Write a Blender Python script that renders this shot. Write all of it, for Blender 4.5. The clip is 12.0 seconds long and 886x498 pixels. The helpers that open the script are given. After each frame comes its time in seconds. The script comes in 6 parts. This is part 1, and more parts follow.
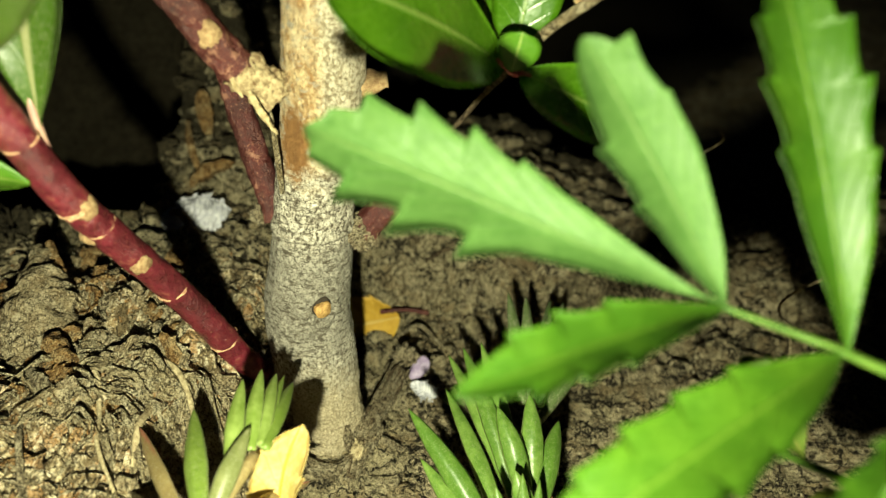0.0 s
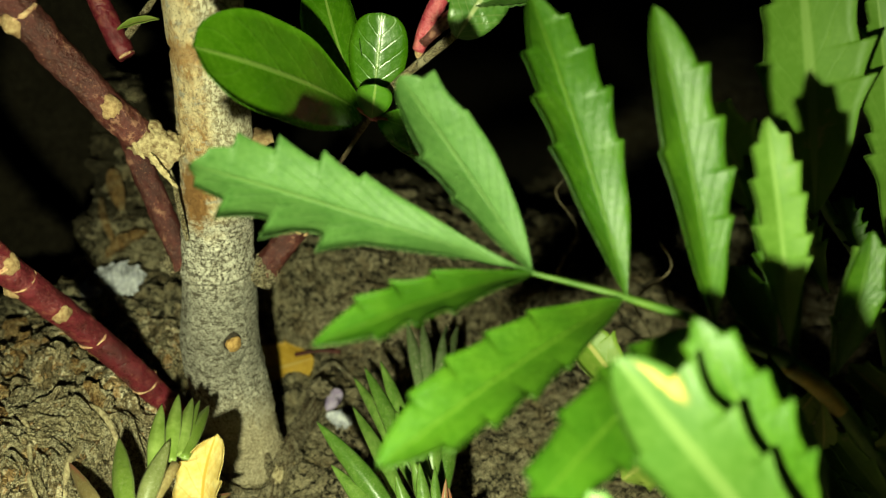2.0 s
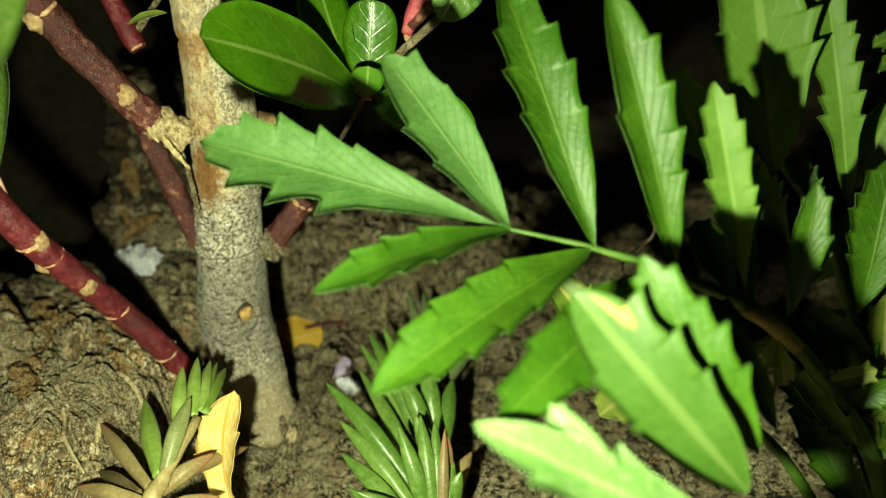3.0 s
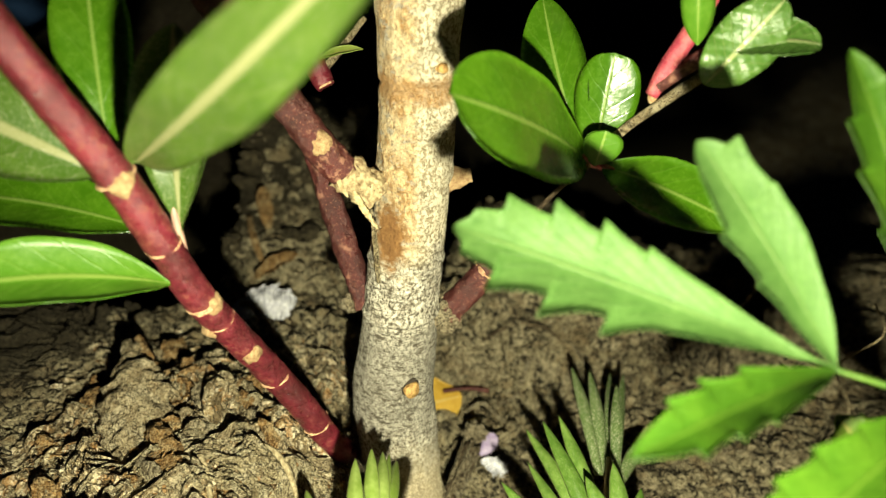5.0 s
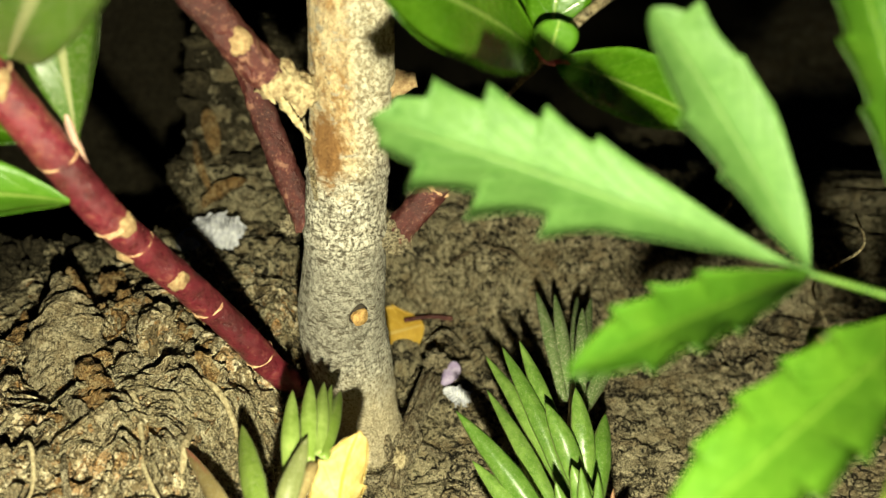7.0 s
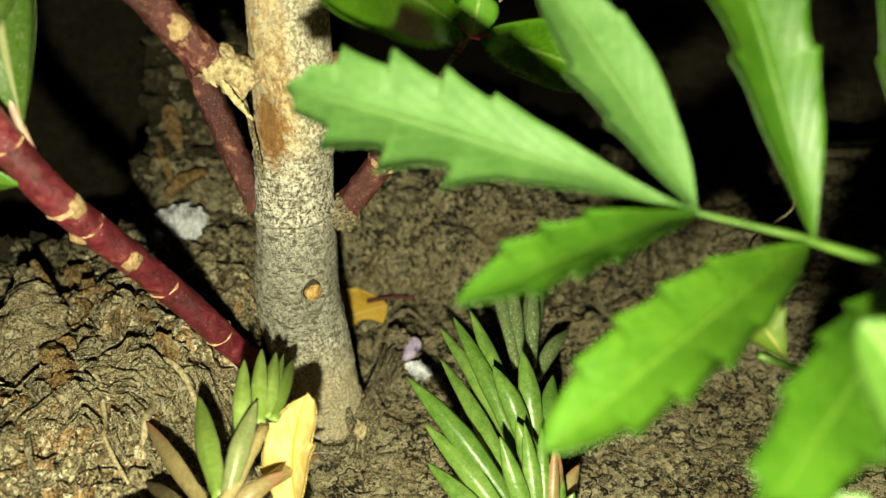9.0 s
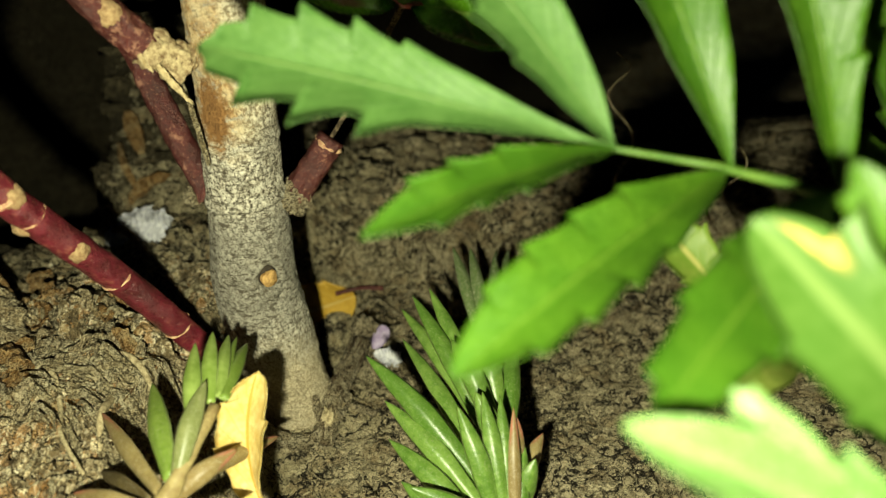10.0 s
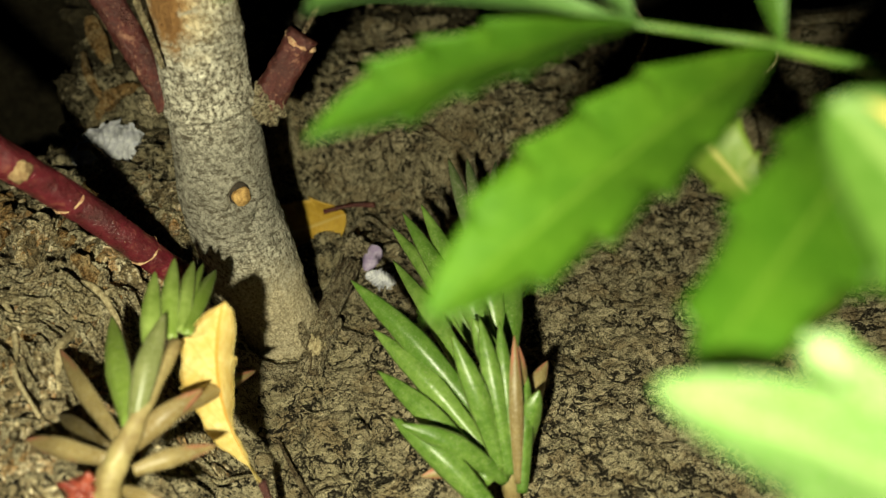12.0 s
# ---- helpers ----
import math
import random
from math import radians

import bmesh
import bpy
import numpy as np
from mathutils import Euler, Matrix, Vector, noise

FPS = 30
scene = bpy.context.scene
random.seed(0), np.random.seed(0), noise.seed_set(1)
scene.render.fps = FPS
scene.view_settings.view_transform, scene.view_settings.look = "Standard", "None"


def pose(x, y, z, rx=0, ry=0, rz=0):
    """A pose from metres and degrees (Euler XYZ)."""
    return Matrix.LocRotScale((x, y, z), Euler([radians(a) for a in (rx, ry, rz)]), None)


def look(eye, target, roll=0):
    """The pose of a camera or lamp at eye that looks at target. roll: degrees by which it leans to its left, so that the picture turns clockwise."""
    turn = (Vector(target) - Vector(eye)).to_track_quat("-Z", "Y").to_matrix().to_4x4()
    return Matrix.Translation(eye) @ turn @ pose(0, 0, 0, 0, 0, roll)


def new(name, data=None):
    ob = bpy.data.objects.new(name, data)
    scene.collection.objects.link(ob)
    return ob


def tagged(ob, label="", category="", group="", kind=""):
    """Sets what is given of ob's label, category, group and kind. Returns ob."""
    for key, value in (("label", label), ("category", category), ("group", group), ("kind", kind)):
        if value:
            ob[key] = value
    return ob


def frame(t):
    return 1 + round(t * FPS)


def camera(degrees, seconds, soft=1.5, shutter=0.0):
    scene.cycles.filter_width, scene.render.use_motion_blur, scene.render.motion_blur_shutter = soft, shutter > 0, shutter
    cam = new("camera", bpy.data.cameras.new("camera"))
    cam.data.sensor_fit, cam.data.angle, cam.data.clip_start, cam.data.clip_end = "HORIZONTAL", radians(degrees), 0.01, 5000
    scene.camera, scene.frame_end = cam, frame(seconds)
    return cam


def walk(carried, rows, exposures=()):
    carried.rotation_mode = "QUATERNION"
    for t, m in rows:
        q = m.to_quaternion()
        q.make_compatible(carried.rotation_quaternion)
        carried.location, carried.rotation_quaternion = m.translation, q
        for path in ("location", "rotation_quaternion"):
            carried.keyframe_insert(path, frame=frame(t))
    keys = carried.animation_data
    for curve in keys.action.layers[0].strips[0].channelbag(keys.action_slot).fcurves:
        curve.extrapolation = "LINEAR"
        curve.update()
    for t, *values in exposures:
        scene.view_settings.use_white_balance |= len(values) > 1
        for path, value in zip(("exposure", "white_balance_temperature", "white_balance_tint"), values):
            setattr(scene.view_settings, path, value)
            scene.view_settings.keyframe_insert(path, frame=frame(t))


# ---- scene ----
cam = camera(60.30, 12.0, soft=1.2)
PATH = [
    (0, 0.0084, -0.0052, 0.1786, 59.74, -2.44, 1.62),
    (0.5, 0.0028, -0.0022, 0.1782, 61.01, -2.17, -3.22),
    (1, 0.0089, -0.0102, 0.1795, 63.23, -1.73, -5.04),
    (1.5, 0.0144, -0.0158, 0.1763, 63.92, -0.85, -5.73),
    (2, 0.0210, -0.0388, 0.1810, 65.34, 0.28, -5.46),
    (2.5, 0.0286, -0.0556, 0.1853, 66.35, 2.64, -6.57),
    (3, 0.0243, -0.0568, 0.1829, 64.37, 2.18, -5.45),
    (3.5, -0.0032, -0.0357, 0.1911, 65.61, 0.27, -3.03),
    (3.7, -0.0126, -0.0263, 0.1898, 65.58, -0.45, -2.69),
    (5.3, -0.0153, -0.0153, 0.1838, 65.70, -0.41, 0.50),
    (5.5, -0.0120, -0.0116, 0.1806, 64.09, -0.30, -0.28),
    (6, -0.0068, -0.0071, 0.1755, 62.20, 0.17, -0.67),
    (6.5, -0.0062, -0.0070, 0.1748, 62.05, 0.19, -0.84),
    (6.7, -0.0058, -0.0055, 0.1734, 61.29, 0.09, -1.07),
    (8.3, -0.0044, -0.0084, 0.1736, 60.69, 0.34, -1.59),
    (8.5, -0.0040, -0.0126, 0.1728, 60.84, 0.18, -1.23),
    (9, 0.0058, -0.0169, 0.1711, 60.91, 1.85, -3.15),
    (9.5, 0.0096, -0.0247, 0.1642, 63.14, 2.45, -4.36),
    (10, 0.0166, -0.0222, 0.1613, 61.81, 4.63, -5.00),
    (10.5, 0.0182, -0.0165, 0.1577, 59.94, 5.21, -5.30),
    (11, 0.0203, -0.0066, 0.1515, 56.29, 5.65, -5.53),
    (11.5, 0.0204, -0.0034, 0.1494, 55.26, 5.75, -5.40),
    (12, 0.0206, -0.0039, 0.1497, 55.46, 5.85, -5.25),
]
walk(cam, [(t, pose(*p)) for t, *p in PATH],
     [(0.0, -0.14, 6500, 1), (0.5, -0.22, 6500, -3), (1.5, -0.50, 6500, -4), (2.0, -0.72, 6600, -12), (2.5, -0.70, 6600, -18), (3.0, -0.62, 6550, -12),
      (3.5, -0.08, 6500, 6), (5.5, 0.07, 6500, 9), (6.5, 0.01, 6500, 8), (8.5, -0.24, 6500, 2), (9.0, -0.29, 6500, 2), (9.5, -0.45, 6500, 2), (10.5, -0.66, 6500, 4), (12.0, -0.81, 6500, 7)])
cam.data.dof.use_dof = True
cam.data.dof.focus_distance = 0.207
cam.data.dof.aperture_fstop = 11.0

# ---- world and light: night, one torch held just below the camera ----
world = bpy.data.worlds.new("night")
scene.world = world
world.use_nodes = True
wbg = world.node_tree.nodes["Background"]
wbg.inputs["Color"].default_value = (0.35, 0.5, 1.0, 1)
wbg.inputs["Strength"].default_value = 0.0015
torch_data = bpy.data.lights.new("torch", "SPOT")
torch_data.energy = 6.0
torch_data.color = (1.0, 0.96, 0.67)
torch_data.spot_size = radians(165)
torch_data.spot_blend = 0.75
torch_data.shadow_soft_size = 0.003
torch = new("torch", torch_data)
torch.matrix_world = look((-0.002, -0.030, 0.142), (0.016, 0.130, 0.014))


# ---- material helpers ----
class Nodes:
    """A small wrapper that adds and links shader nodes."""

    def __init__(self, name):
        self.mat = bpy.data.materials.new(name)
        self.mat.use_nodes = True
        self.tree = self.mat.node_tree
        self.bsdf = self.tree.nodes["Principled BSDF"]
        self.out = self.tree.nodes["Material Output"]

    def add(self, kind, **props):
        n = self.tree.nodes.new(kind)
        for k, v in props.items():
            if k in ("operation", "blend_type", "data_type", "feature", "wave_type", "distance", "noise_type"):
                if k == "operation":
                    n.operation = v
                elif k == "blend_type":
                    n.blend_type = v
                elif k == "data_type":
                    n.data_type = v
                elif k == "feature":
                    n.feature = v
        return n

    def link(self, a, b):
        self.tree.links.new(a, b)

    def put(self, sock, v):
        if hasattr(v, "is_output"):
            self.link(v, sock)
        elif isinstance(v, (tuple, list)) and len(v) == 3 and sock.type == "RGBA":
            sock.default_value = (*v, 1)
        else:
            sock.default_value = v

    def coords(self, scale=(1, 1, 1)):
        tc = self.add("ShaderNodeTexCoord")
        mp = self.add("ShaderNodeMapping")
        self.link(tc.outputs["Object"], mp.inputs["Vector"])
        mp.inputs["Scale"].default_value = scale
        return mp.outputs["Vector"]

    def noise(self, vec, scale, detail=4.0, rough=0.6):
        n = self.add("ShaderNodeTexNoise")
        self.link(vec, n.inputs["Vector"])
        n.inputs["Scale"].default_value = scale
        n.inputs["Detail"].default_value = detail
        n.inputs["Roughness"].default_value = rough
        return n.outputs["Fac"]

    def grain(self, vec, scale, detail=5.0, rough=0.65, gain=2.6):
        """Noise spread over the full range 0 to 1."""
        n = self.noise(vec, scale, detail, rough)
        return self.ramp(n, 0.5 - 0.5 / gain, 0.5 + 0.5 / gain)

    def voronoi(self, vec, scale, feature="F1"):
        n = self.add("ShaderNodeTexVoronoi", feature=feature)
        self.link(vec, n.inputs["Vector"])
        n.inputs["Scale"].default_value = scale
        return n.outputs["Distance"]

    def cracks(self, vec, scale, width, detail=3.0, rough=0.55):
        """1 on thin winding lines, 0 elsewhere."""
        n = self.math("ABSOLUTE", self.math("SUBTRACT", self.noise(vec, scale, detail, rough), 0.5))
        return self.ramp(n, width * 0.25, width, 1.0, 0.0)

    def math(self, op, a, b=0.0, c=0.0):
        n = self.add("ShaderNodeMath", operation=op)
        self.put(n.inputs[0], a)
        self.put(n.inputs[1], b)
        self.put(n.inputs[2], c)
        return n.outputs[0]

    def ramp(self, fac, lo, hi, a=0.0, b=1.0):
        n = self.add("ShaderNodeMapRange")
        n.interpolation_type = "SMOOTHSTEP"
        self.put(n.inputs["Value"], fac)
        n.inputs["From Min"].default_value = lo
        n.inputs["From Max"].default_value = hi
        n.inputs["To Min"].default_value = a
        n.inputs["To Max"].default_value = b
        return n.outputs["Result"]

    def mix(self, fac, a, b, blend="MIX"):
        n = self.add("ShaderNodeMix", data_type="RGBA", blend_type=blend)
        self.put(n.inputs[0], fac)
        self.put(n.inputs[6], a)
        self.put(n.inputs[7], b)
        return n.outputs[2]

    def bump(self, height, strength=0.5, dist=0.0005, normal=None):
        n = self.add("ShaderNodeBump")
        n.inputs["Strength"].default_value = strength
        n.inputs["Distance"].default_value = dist
        self.link(height, n.inputs["Height"])
        if normal is not None:
            self.link(normal, n.inputs["Normal"])
        return n.outputs["Normal"]

    def xyz(self, vec):
        n = self.add("ShaderNodeSeparateXYZ")
        self.link(vec, n.inputs[0])
        return n.outputs

    def finish(self, colour, rough, normal=None, spec=0.5, translucent=0.0, tcol=None):
        self.put(self.bsdf.inputs["Base Color"], colour)
        self.put(self.bsdf.inputs["Roughness"], rough)
        self.bsdf.inputs["Specular IOR Level"].default_value = spec
        if normal is not None:
            self.link(normal, self.bsdf.inputs["Normal"])
        if translucent:
            tr = self.add("ShaderNodeBsdfTranslucent")
            self.put(tr.inputs["Color"], tcol if tcol is not None else colour)
            mx = self.add("ShaderNodeMixShader")
            mx.inputs[0].default_value = translucent
            self.link(self.bsdf.outputs[0], mx.inputs[1])
            self.link(tr.outputs[0], mx.inputs[2])
            self.link(mx.outputs[0], self.out.inputs["Surface"])
        return self.mat


def leaf_material(name, dark, light, rib, rough=0.45, spec=0.4, veins=9.0, vein_strength=0.25, ribwidth=0.05,
                  blotch=None, grain=700.0, dust=0.0, patch=None, relief=0.35, tone=0.8):
    """Leaf: lighter midrib and side veins along the blade's own coordinates, mottling at two scales."""
    k = Nodes(name)
    dark, light, rib = (tuple(tone * q for q in c) for c in (dark, light, rib))
    uv = k.add("ShaderNodeUVMap")
    s = k.xyz(uv.outputs["UV"])
    off = k.math("ABSOLUTE", k.math("SUBTRACT", s[1], 0.5))
    vec = k.coords()
    n1 = k.noise(vec, 160, 3)
    n2 = k.noise(vec, grain, 4)
    wob = k.math("MULTIPLY", k.math("SUBTRACT", n1, 0.5), 0.35)
    phase = k.math("ADD", k.math("SUBTRACT", k.math("MULTIPLY", s[0], veins), k.math("MULTIPLY", off, veins * 0.55)), wob)
    saw = k.math("ABSOLUTE", k.math("SUBTRACT", k.math("FRACT", phase), 0.5))
    vein = k.ramp(saw, 0.0, 0.09, 1.0, 0.0)
    ribm = k.ramp(off, ribwidth * 0.35, ribwidth, 1.0, 0.0)
    rnd = k.add("ShaderNodeObjectInfo").outputs["Random"]
    fac = k.math("ADD", k.math("MULTIPLY", n1, 0.7), k.math("MULTIPLY", k.math("SUBTRACT", n2, 0.5), 0.7))
    fac = k.math("ADD", fac, k.math("MULTIPLY", k.math("SUBTRACT", rnd, 0.5), 0.3))
    col = k.mix(k.ramp(fac, 0.1, 0.75), dark, light)
    col = k.mix(k.math("MULTIPLY", vein, vein_strength), col, rib)
    if blotch is not None:
        col = k.mix(k.ramp(k.noise(vec, 90, 5, 0.7), 0.6, 0.72), col, blotch)
    if patch is not None:
        pu, pv, pr, pc = patch
        d = k.math("ADD", k.math("POWER", k.math("SUBTRACT", s[0], pu), 2.0), k.math("POWER", k.math("SUBTRACT", s[1], pv), 2.0))
        d = k.math("ADD", k.math("SQRT", d), k.math("MULTIPLY", k.math("SUBTRACT", n1, 0.5), pr))
        col = k.mix(k.ramp(d, pr * 0.4, pr, 0.85, 0.0), col, pc)
    col = k.mix(ribm, col, rib)
    if dust:
        sp = k.ramp(k.noise(vec, 2300, 3, 0.7), 0.53, 0.64, 0.0, dust)
        col = k.mix(sp, col, (0.55, 0.52, 0.4))
    h = k.math("ADD", k.math("MULTIPLY", vein, -0.22 if vein_strength else 0.0), k.math("ADD", k.math("MULTIPLY", n2, 0.5), k.math("MULTIPLY", ribm, -0.4)))
    nrm = k.bump(h, relief, 0.0005)
    r = k.math("ADD", rough, k.math("MULTIPLY", k.math("SUBTRACT", n2, 0.5), 0.25))
    return k.finish(col, r, nrm, spec, 0.22)


def soil_material():
    k = Nodes("dry_soil")
    vec = k.coords()
    big = k.grain(vec, 24, 4)
    mid = k.grain(vec, 170, 6, 0.7)
    small = k.grain(vec, 620, 6, 0.72)
    fine = k.grain(vec, 2100, 4, 0.7)
    col = k.mix(big, (0.53, 0.445, 0.26), (0.75, 0.64, 0.41))
    col = k.mix(k.ramp(mid, 0.45, 0.0, 0.0, 0.75), col, (0.20, 0.145, 0.075))
    col = k.mix(k.ramp(small, 0.34, 0.10, 0.0, 0.6), col, (0.12, 0.09, 0.048))
    col = k.mix(k.ramp(small, 0.62, 0.95, 0.0, 0.35), col, (0.72, 0.64, 0.43))
    col = k.mix(k.ramp(fine, 0.28, 0.0, 0.0, 0.45), col, (0.09, 0.07, 0.038))
    col = k.mix(k.ramp(fine, 0.72, 1.0, 0.0, 0.4), col, (0.76, 0.68, 0.48))
    speck = k.ramp(k.voronoi(vec, 420), 0.05, 0.075, 1.0, 0.0)
    keep = k.ramp(k.noise(vec, 260, 2), 0.58, 0.63)
    col = k.mix(k.math("MULTIPLY", speck, keep), col, (0.80, 0.75, 0.62))
    # pits and cracks are coloured near black, with their own shade painted in
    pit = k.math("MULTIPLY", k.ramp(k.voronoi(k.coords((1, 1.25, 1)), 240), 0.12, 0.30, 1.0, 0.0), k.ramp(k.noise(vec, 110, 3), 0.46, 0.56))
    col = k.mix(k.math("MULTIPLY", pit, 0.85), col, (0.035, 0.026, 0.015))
    col = k.mix(k.ramp(k.grain(vec, 70, 5), 0.55, 0.85, 0.0, 0.5), col, (0.36, 0.25, 0.12))
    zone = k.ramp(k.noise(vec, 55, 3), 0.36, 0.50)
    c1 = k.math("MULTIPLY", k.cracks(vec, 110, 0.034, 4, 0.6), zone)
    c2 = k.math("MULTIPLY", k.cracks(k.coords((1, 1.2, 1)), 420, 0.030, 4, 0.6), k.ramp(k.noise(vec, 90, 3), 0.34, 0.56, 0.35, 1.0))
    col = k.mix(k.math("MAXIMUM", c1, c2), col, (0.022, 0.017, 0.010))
    # soil darkened to near black farther back, painting the torch's falloff
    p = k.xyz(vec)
    far_shade = k.ramp(k.math("ADD", k.math("ADD", p[1], k.math("MULTIPLY", p[0], -1.25)), k.math("MULTIPLY", k.math("SUBTRACT", k.noise(vec, 30, 5, 0.7), 0.5), 0.16)), 0.375, 0.430)
    col = k.mix(k.math("MULTIPLY", far_shade, 0.94), col, k.mix(small, (0.024, 0.019, 0.010), (0.065, 0.052, 0.029)))
    h = k.math("ADD", k.math("MULTIPLY", mid, 1.0), k.math("ADD", k.math("MULTIPLY", small, 0.6), k.math("MULTIPLY", fine, 0.18)))
    h = k.math("SUBTRACT", h, k.math("MULTIPLY", k.math("MAXIMUM", pit, k.math("MAXIMUM", c1, c2)), 1.3))
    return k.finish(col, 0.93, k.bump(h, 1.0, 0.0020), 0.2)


def litter_material(name, a, b, c, scale=260.0, stretch=(1, 1, 1), rust=None):
    """Dry plant litter and dead wood: fibrous, three tones."""
    k = Nodes(name)
    vec = k.coords()
    n0 = k.grain(vec, scale * 0.2, 4)
    f1 = k.grain(k.coords((1, 0.16, 0.5)), scale * 4, 4, 0.65)
    f2 = k.grain(k.coords((0.18, 1, 0.5)), scale * 4, 4, 0.65)
    fib = k.math("ADD", k.math("MULTIPLY", f1, n0), k.math("MULTIPLY", f2, k.math("SUBTRACT", 1.0, n0)))
    n1 = k.grain(k.coords(stretch), scale, 6, 0.7)
    n2 = k.grain(vec, scale * 5, 4, 0.7)
    rnd = k.add("ShaderNodeObjectInfo").outputs["Random"]
    isl = k.add("ShaderNodeNewGeometry").outputs["Random Per Island"]
    dark = tuple(0.28 * q for q in a)
    col = k.mix(k.ramp(n1, 0.25, 0.75), a, b)
    col = k.mix(k.ramp(n2, 0.55, 0.95, 0.0, 0.8), col, c)
    col = k.mix(k.ramp(k.grain(vec, scale * 0.45, 5), 0.55, 0.8, 0.0, 0.75), col, c)
    if rust is not None:
        # dark patches paint the shaded gaps between the flakes
        col = k.mix(k.ramp(k.grain(vec, 150, 6, 0.7), 0.48, 0.26, 0.0, 0.9), col, dark)
        col = k.mix(k.ramp(k.grain(vec, 105, 5), 0.56, 0.78, 0.0, 0.8), col, rust)
    col = k.mix(k.ramp(fib, 0.42, 0.15, 0.0, 0.85), col, dark)
    col = k.mix(k.ramp(n2, 0.3, 0.05, 0.0, 0.6), col, dark)
    col = k.mix(k.ramp(fib, 0.6, 0.9, 0.0, 0.6), col, c)
    cr = k.math("MAXIMUM", k.cracks(k.coords((1, 0.6, 1)), scale * 0.62, 0.016, 4, 0.6), k.math("MULTIPLY", k.cracks(k.coords((0.55, 1, 1)), scale * 1.7, 0.024, 3), 0.8))
    col = k.mix(k.math("MULTIPLY", cr, 0.95), col, tuple(0.06 * q for q in a))
    col = k.mix(k.math("MULTIPLY", isl, 0.25), col, a)
    h = k.math("ADD", n1, k.math("ADD", k.math("MULTIPLY", fib, 0.9), k.math("MULTIPLY", n2, 0.3)))
    h = k.math("SUBTRACT", h, k.math("MULTIPLY", cr, 1.5))
    return k.finish(col, k.math("ADD", 0.8, k.math("MULTIPLY", rnd, 0.1)), k.bump(h, 1.0, 0.0011), 0.2)


def bark_material():
    """Grey speckled bark low down, stripped tan wood higher up with a brown scar."""
    k = Nodes("trunk_bark")
    vec = k.coords()
    p = k.xyz(vec)
    wide = k.coords((1, 1, 1.5))
    n1 = k.noise(wide, 330, 5, 0.7)
    n2 = k.noise(vec, 1500, 5, 0.7)
    n3 = k.noise(vec, 70, 4)
    fib = k.noise(k.coords((1, 1, 0.45)), 520, 5, 0.7)
    sq = k.grain(k.coords((1, 1, 0.75)), 1150, 6, 0.72, 3.0)
    lines = k.grain(k.coords((0.35, 0.35, 1.0)), 1100, 4, 0.6)
    grey = k.mix(k.ramp(n3, 0.4, 0.6), (0.44, 0.41, 0.335), (0.66, 0.62, 0.51))
    grey = k.mix(k.ramp(n1, 0.42, 0.55, 0.55, 0.0), grey, (0.24, 0.2, 0.135))
    grey = k.mix(k.ramp(sq, 0.42, 0.12, 0.0, 0.95), grey, (0.062, 0.048, 0.032))
    grey = k.mix(k.ramp(sq, 0.62, 0.95, 0.0, 0.55), grey, (0.74, 0.70, 0.59))
    band = k.math("MULTIPLY", k.ramp(p[2], 0.036, 0.05), k.ramp(p[2], 0.084, 0.070))
    grey = k.mix(k.math("MULTIPLY", band, 0.72), grey, (0.24, 0.225, 0.185))
    grey = k.mix(k.math("MULTIPLY", k.ramp(lines, 0.35, 0.1, 0.0, 0.8), k.ramp(p[2], 0.03, 0.05)), grey, (0.07, 0.055, 0.036))
    bc = k.math("MAXIMUM", k.cracks(k.coords((0.8, 0.8, 1.2)), 360, 0.02, 4, 0.6), k.math("MULTIPLY", k.cracks(k.coords((1.3, 1.3, 0.5)), 520, 0.02, 3), 0.8))
    grey = k.mix(k.math("MULTIPLY", bc, 0.62), grey, (0.085, 0.07, 0.048))
    low = k.mix(k.ramp(n2, 0.42, 0.58), (0.35, 0.285, 0.175), (0.60, 0.51, 0.335))
    foot = k.ramp(k.math("ADD", p[2], k.math("MULTIPLY", n3, 0.02)), 0.052, 0.030)
    grey = k.mix(k.math("MULTIPLY", foot, 0.85), grey, low)
    tan = k.mix(k.ramp(fib, 0.4, 0.6), (0.33, 0.19, 0.075), (0.62, 0.48, 0.27))
    tan = k.mix(k.ramp(n3, 0.42, 0.58), tan, (0.60, 0.49, 0.31))
    tan = k.mix(k.ramp(n1, 0.53, 0.62, 0.0, 0.75), tan, (0.36, 0.34, 0.29))
    tan = k.mix(k.ramp(sq, 0.3, 0.1, 0.0, 0.7), tan, (0.2, 0.14, 0.08))
    tan = k.mix(k.ramp(p[0], 0.0015, 0.006), tan, k.mix(k.ramp(sq, 0.30, 0.55), (0.26, 0.21, 0.13), (0.60, 0.54, 0.40)))
    tan = k.mix(k.ramp(n2, 0.6, 0.78, 0.0, 0.8), tan, (0.66, 0.59, 0.43))
    up = k.ramp(k.math("ADD", p[2], k.math("MULTIPLY", k.math("SUBTRACT", n3, 0.5), 0.03)), 0.094, 0.104)
    col = k.mix(up, grey, tan)
    dx = k.math("MULTIPLY", k.math("SUBTRACT", p[0], -0.0038), 175.0)
    dz = k.math("MULTIPLY", k.math("SUBTRACT", p[2], 0.1055), 78.0)
    d = k.math("SQRT", k.math("ADD", k.math("POWER", dx, 2.0), k.math("POWER", dz, 2.0)))
    d = k.math("ADD", d, k.math("MULTIPLY", k.math("SUBTRACT", n1, 0.5), 1.4))
    col = k.mix(k.ramp(d, 0.45, 0.95, 1.0, 0.0), col, k.mix(fib, (0.13, 0.055, 0.018), (0.36, 0.19, 0.065)))
